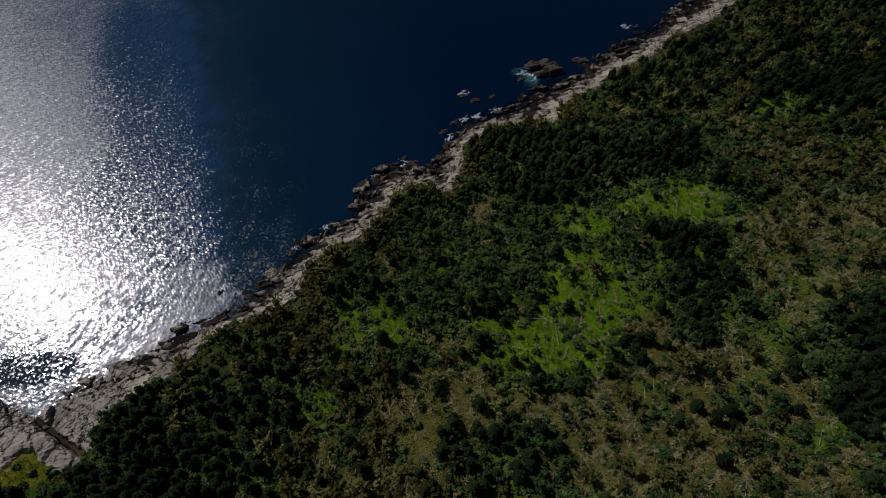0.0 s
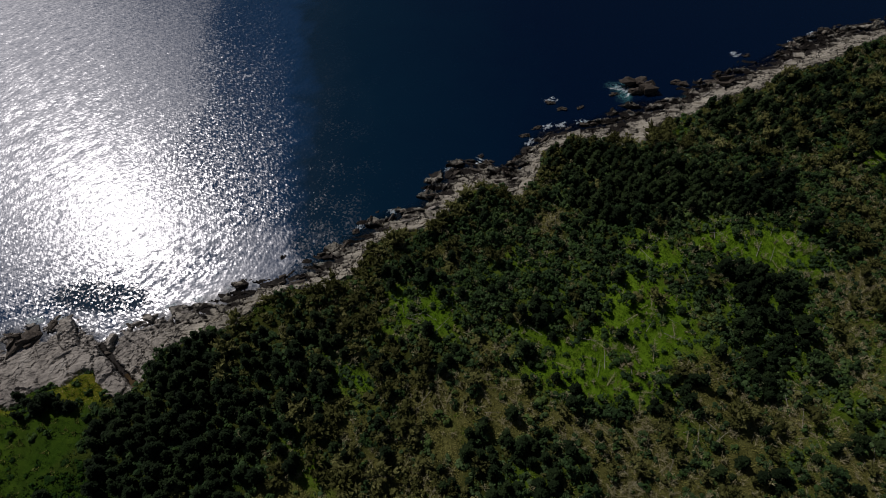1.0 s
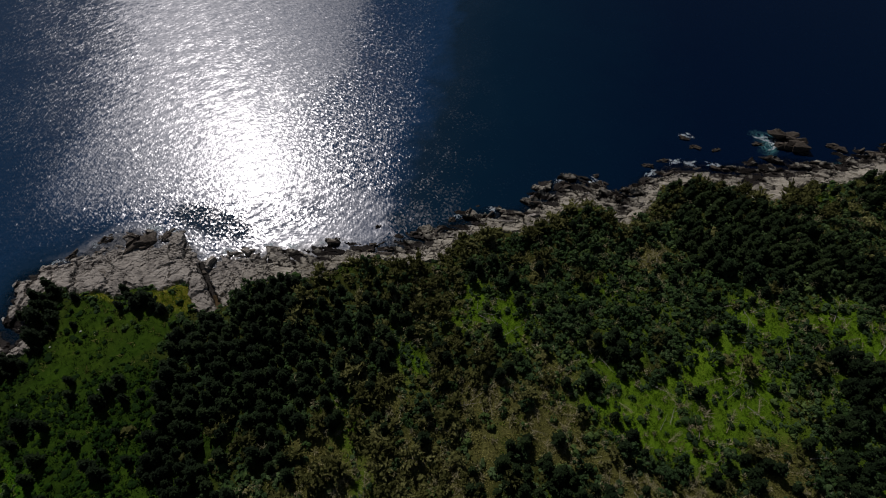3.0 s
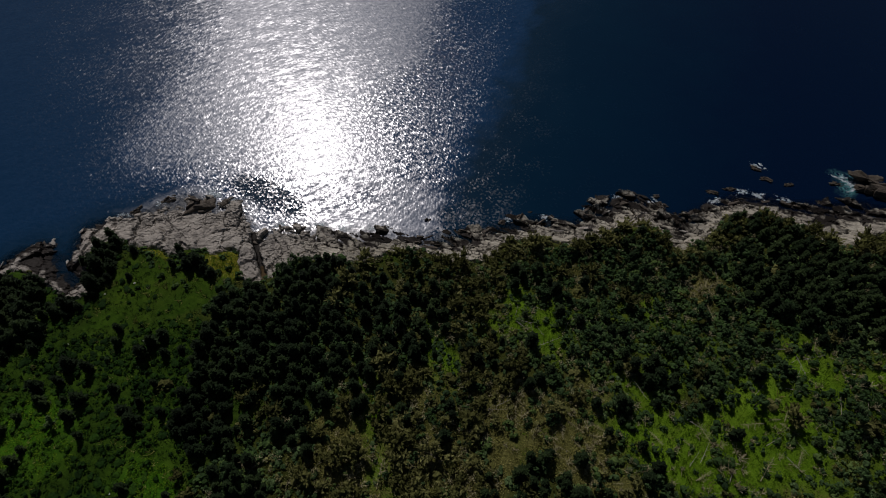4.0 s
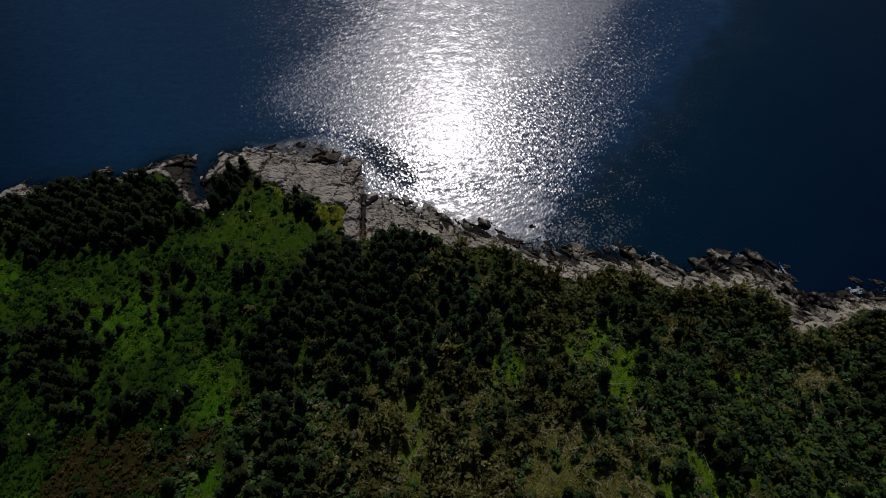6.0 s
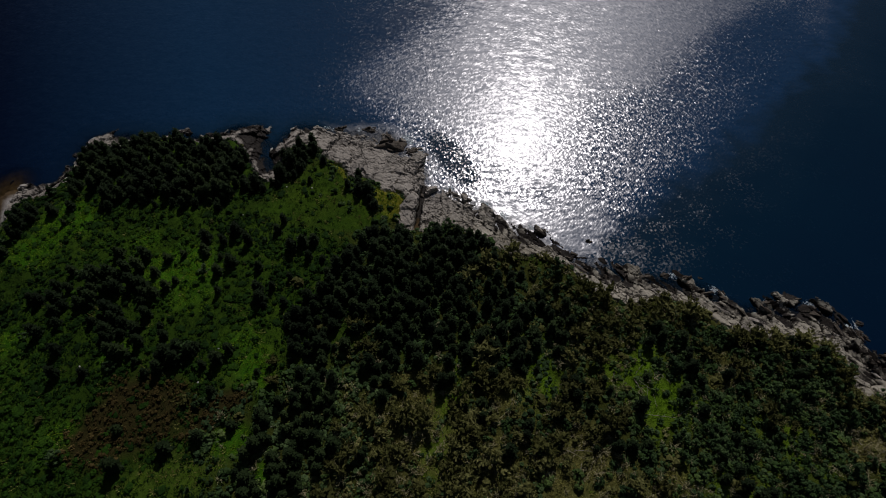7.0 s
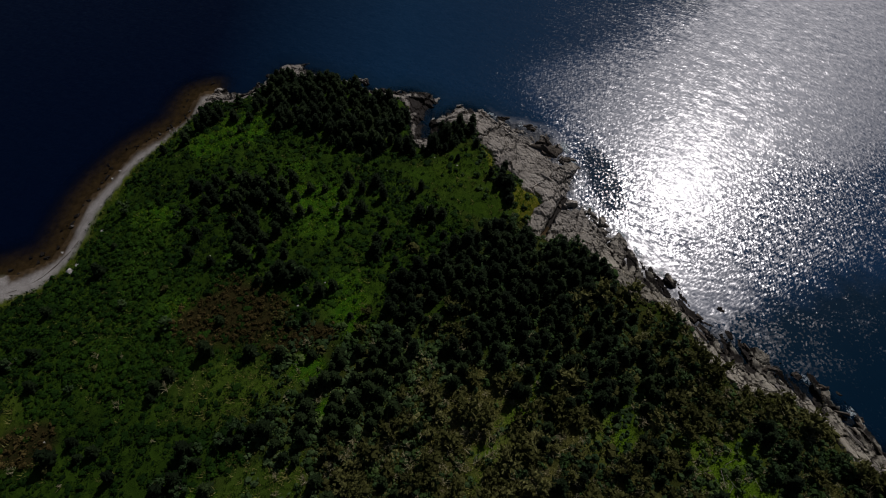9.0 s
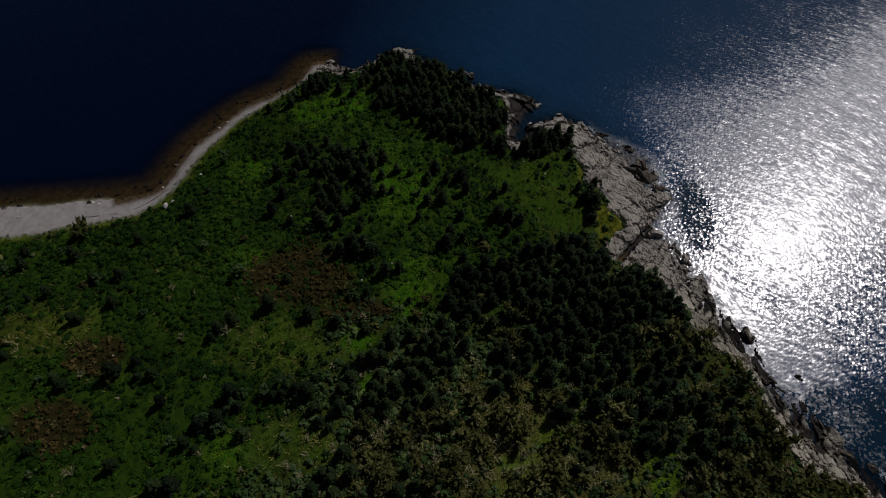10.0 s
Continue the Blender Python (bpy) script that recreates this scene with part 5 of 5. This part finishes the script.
# rocks that stand off the shore: x, y, length, width, height, turn
for x, y, a, b, c, turn in [(31.2, 150.5, 8.0, 5.4, 3.4, 25), (43.5, 156, 4.6, 2.0, 1.0, 10), (57, 159.5, 9.0, 4.2, 2.8, 30), (8.5, 135, 2.6, 1.2, 0.6, 20), (14, 137, 2.0, 1.1, 0.5, 40),
                            (5, 137, 2.6, 1.0, 0.6, 15), (-54, 64, 1.1, 0.8, 0.8, 70), (-9, 108, 2.8, 1.5, 0.7, 15), (-12, 110, 1.6, 1.0, 0.6, 50), (-1, 121, 2.2, 1.2, 0.7, 20), (77, 180, 4.0, 1.6, 0.9, 35),
                            (66, 176, 2.2, 1.0, 0.5, 20), (-102.3, 29.6, 7.0, 4.4, 2.1, 75), (-105.5, 29, 3.0, 1.8, 1.3, 20), (-99, 33.5, 2.6, 1.5, 1.0, 100), (-111, 25, 3.0, 1.4, 1.0, 70), (-114.5, 17, 2.6, 1.3, 0.9, 80), (24, 146, 3.0, 1.2, 0.6, 30), (94, 198, 3.6, 1.4, 0.8, 30),
                            (36, 149, 2.4, 1.3, 0.7, 12), (2, 125, 2.6, 1.1, 0.6, 28), (-30, 85.5, 1.6, 1.0, 0.7, 60), (-36, 80, 1.8, 0.9, 0.8, 75), (-61, 55, 1.5, 1.0, 0.9, 40)]:
    sea_rock = tagged(new("sea_rock"), "dark wet rock standing in the water off the shore", "rock", "rocks off the shore")
    sea_rock.matrix_basis = pose(x, y, max(0, rock_level(x, y)), 0, 0, turn)
    for j in range(15):
        me = stone_mesh("rock_mass", (a * pick.uniform(0.22, 0.5), b * pick.uniform(0.16, 0.36), c * pick.uniform(0.2, 0.5)), 13, MAT_DARK_ROCK, pick.randrange(9999))
        lump = part("rock_mass", me, sea_rock)
        lump.matrix_basis = pose(pick.uniform(-0.5, 0.5) * a, pick.uniform(-0.5, 0.5) * b, c * pick.uniform(-0.2, 0.55), pick.uniform(-30, 30), pick.uniform(-12, 12), pick.uniform(-22, 22))


def foam_mesh(seed, length, width, flecks):
    """Torn foam: a few curling strands of small flat lobes."""
    r = random.Random(seed)
    vs, fs = [], []
    strands = [(r.uniform(-0.5, 0.5) * length, r.uniform(-0.6, 0.6) * width, r.uniform(0.2, 0.7) * length, r.uniform(-0.7, 0.7), r.uniform(-0.25, 0.25)) for _ in range(11)]
    for _ in range(flecks):
        cu, cv, reach, curl, turn = strands[int(11 * r.random() ** 1.4)]
        f = r.gauss(0, 0.5)
        u, v = cu + f * reach * math.cos(turn + curl * f), cv + f * reach * math.sin(turn + curl * f) + r.gauss(0, 0.16)
        size, n, lie = r.uniform(0.03, 0.12) * (1.3 - min(abs(f), 1)), 6, turn + 2 * curl * f
        base_i = len(vs)
        vs.append((u, v, 0.05 + r.uniform(0, 0.06)))
        for k in range(n):
            q, w = size * r.uniform(0.5, 1.3), 6.283 * k / n
            p, s = 1.9 * q * math.cos(w), q * math.sin(w)
            vs.append((u + p * math.cos(lie) - s * math.sin(lie), v + p * math.sin(lie) + s * math.cos(lie), -0.02))
        fs += [(base_i, base_i + 1 + k, base_i + 1 + (k + 1) % n) for k in range(n)]
    return make_mesh("foam", vs, fs, MAT_FOAM)


# surf: x, y, length, width, turn, flecks
SURF = [(27.5, 148, 4.0, 2.4, 60, 200), (24.5, 149, 3.5, 1.6, 10, 110), (48.3, 150.6, 2.4, 1.4, 20, 200), (5, 138.5, 3.6, 1.8, 20, 130), (9, 128, 3.0, 1.4, 30, 150), (62.5, 176, 3.0, 2.0, 30, 150),
        (-104, 34, 3.4, 2.0, 30, 420), (-97.5, 35.5, 3.2, 1.4, 20, 330), (3, 127.5, 2.8, 1.3, 30, 120), (-11, 110.5, 3.0, 1.8, 40, 150), (-3, 120, 3.4, 1.5, 30, 90), (14, 132, 3.0, 1.0, 30, 90),
        (79, 189, 2.0, 1.2, 30, 50), (-27, 92, 2.4, 1.4, 60, 60), (-32, 86, 2.6, 1.3, 50, 60), (-40, 78, 2.2, 1.0, 60, 40), (88, 196, 3.0, 1.2, 30, 50), (-20, 103, 3.0, 1.0, 30, 70),
        (-115, 12, 3.0, 1.0, 110, 60), (-82.5, 38, 2.8, 1.0, 40, 110), (-74, 43.5, 3.0, 1.0, 35, 110), (-69.5, 48, 3.0, 1.0, 40, 120), (-111, 23, 2.6, 1.0, 60, 80), (-63, 53, 2.5, 0.8, 20, 60)]
for i, (x, y, a, b, turn, n) in enumerate(SURF):
    if i > 7:
        x, y = min(((x + dx, y + dy) for dx in range(-4, 5) for dy in range(-4, 5)), key=lambda p: abs(float(sample(core_coast, np.array([p[0]]), np.array([p[1]]))[0]) + 1.2) * 2 + math.hypot(p[0] - x, p[1] - y))
        near = min(range(len(water_edge) - 2), key=lambda k: math.hypot(water_edge[k][0] - x, water_edge[k][1] - y))
        turn = math.degrees(math.atan2(water_edge[near + 2][1] - water_edge[near][1], water_edge[near + 2][0] - water_edge[near][0]))
    surf = tagged(new("foam", foam_mesh(800 + i, a, b, int(n * 2.6))), "white foam of a small breaking wave", "foam", kind="stuff")
    surf.matrix_basis = pose(x, y, 0.01, 0, 0, turn)

# fallen trunks among the grass and dead brush
for i in range(150):
    for _ in range(60):
        x, y = pick.uniform(-35, 112), pick.uniform(18, 132)
        m = {k: float(sample(v, np.array([x]), np.array([y]))[0]) for k, v in core_mask.items()}
        if float(sample(core_plant, np.array([x]), np.array([y]))[0]) > 4 and max(m["straw"], 0.75 * m["grass"]) * (1 - m["wood"]) > pick.random() and x < 100 + 0.4 * (y - 21):
            break
    if i < 6:
        k = Kit()
        length = pick.uniform(4.5, 7.5)
        k.spike("wood", (-length / 2, 0, 0.16), (length / 2, pick.uniform(-0.3, 0.3), 0.28), 0.075, 0.025, 6)
        log = tagged(new("fallen_log"), "bleached fallen tree trunk with broken branches", "log", "fallen trunks")
        v, f = k.arrays("wood")
        part("trunk", make_mesh("trunk", v, f, MAT_DEAD), log)
        for _ in range(4):
            stub = Kit()
            f = pick.uniform(-0.45, 0.48) * length
            stub.spike("wood", (f, 0, 0.2), (f + pick.uniform(0.2, 0.8), pick.choice((-1, 1)) * pick.uniform(0.4, 1.1), pick.uniform(0.2, 0.7)), 0.04, 0, 3)
            v, f = stub.arrays("wood")
            part("branch", make_mesh("branch", v, f, MAT_DEAD), log)
        LOGS = [log] if i == 0 else LOGS + [log]
    else:
        log = copy_thing(LOGS[i % 6], pose(0, 0, 0))
    s = pick.uniform(0.5, 0.95)
    log.matrix_basis = Matrix.LocRotScale((x, y, float(sample(core_height, np.array([x]), np.array([y]))[0]) + pick.uniform(0.1, 0.5)),
                                          Euler((0, pick.uniform(-0.06, 0.06), pick.gauss(0.9, 0.9))), (s, s, s))

# dead conifers that lie or lean across the clearings
BONES = [fishbone_kit(1200 + i, length) for i, length in enumerate((5.0, 6.5, 4.2, 7.5))]
bone_places = scatter(2.3, lambda x, y, m: np.where((x > -35) & (y > -20), 0.55 * m["straw"] + 0.12 * m["grass"] + 0.05 * m["olive"] + 0.01, 0.0) * (1 - m["wood"]) * (m["edge"] > 4), 16)
grow("dead_conifer", "dead_conifers", BONES, MAT_TWIG, MAT_TWIG, bone_places, (45, 50),
     "bleached dead conifer lying in the clearing, bare branches along its trunk", "bleached dead conifers fallen across each other", "dead tree", "fallen dead conifers", singles=240, sizes=(0.38, 0.8))

# the beach: pale boulders, driftwood, stones in the shallows
PALE = [stone_mesh("boulder", (0.7, 0.55, 0.45), 18, MAT_PALE, 900 + i) for i in range(5)]
for x, y, s in [(-58.5, -84.0, 1.5), (-60.2, -83.2, 0.8), (-70, -81, 0.7), (-62, -52, 0.5), (-50, -30, 0.45), (-56, -25, 0.4), (-33, -20, 0.4), (-12, -96, 0.4), (-90, -14, 0.4), (-93, 4, 0.45), (-96, -2, 0.4),
                (-78, -3, 0.4), (-36, -18, 0.5), (-20, -72, 0.4)]:
    ob = tagged(new("boulder", PALE[int(abs(x)) % 5]), "pale grey boulder lying in the grass", "boulder", "pale boulders")
    ob.matrix_basis = Matrix.LocRotScale((x, y, float(sample(core_height, np.array([x]), np.array([y]))[0]) + 0.2 * s), Euler((0.2, 0.1, x)), (s, s, s))
west_edge = smooth_line(COAST_WEST[:-3], 1.0)
for i in range(90):
    a = west_edge[pick.randrange(len(west_edge))]
    x, y = a[0] + pick.gauss(-0.6, 1.6), a[1] + pick.gauss(-0.6, 1.6)
    d = float(sample(core_coast, np.array([x]), np.array([y]))[0])
    s = pick.uniform(0.3, 0.8)
    ob = tagged(new("shore_stone", BLOCKS[i % 10] if d < 1 or y > -76 else PALE[i % 5]), "rough stone lying on the pebble beach", "stone", "stones of the beach")
    ob.matrix_basis = Matrix.LocRotScale((x, y, float(sample(core_height, np.array([x]), np.array([y]))[0]) + 0.15 * s), Euler((pick.uniform(-0.3, 0.3), 0.1, pick.uniform(0, 6))), (s, s, s))
for x, y, turn, s in [(-66.6, -86.7, -20, 0.5), (-63.4, -87.9, -28, 0.75), (-59.8, -89.6, -32, 0.8), (-56.9, -91.6, -48, 0.5), (-53.6, -96.0, -66, 0.4), (-51.6, -100.5, -68, 0.6), (-90, -83, -25, 0.5)]:
    k = Kit()
    k.spike("wood", (-2.6, 0, 0.14), (2.6, 0.2, 0.12), 0.16, 0.06, 6)
    v, f = k.arrays("wood")
    drift = tagged(new("driftwood", make_mesh("driftwood", v, f, MAT_BARK)), "dark driftwood trunk stranded on the pebble beach", "driftwood", "driftwood on the beach")
    drift.matrix_basis = Matrix.LocRotScale((x, y, float(sample(core_height, np.array([x]), np.array([y]))[0])), Euler((0, 0, radians(turn))), (s, s, s))
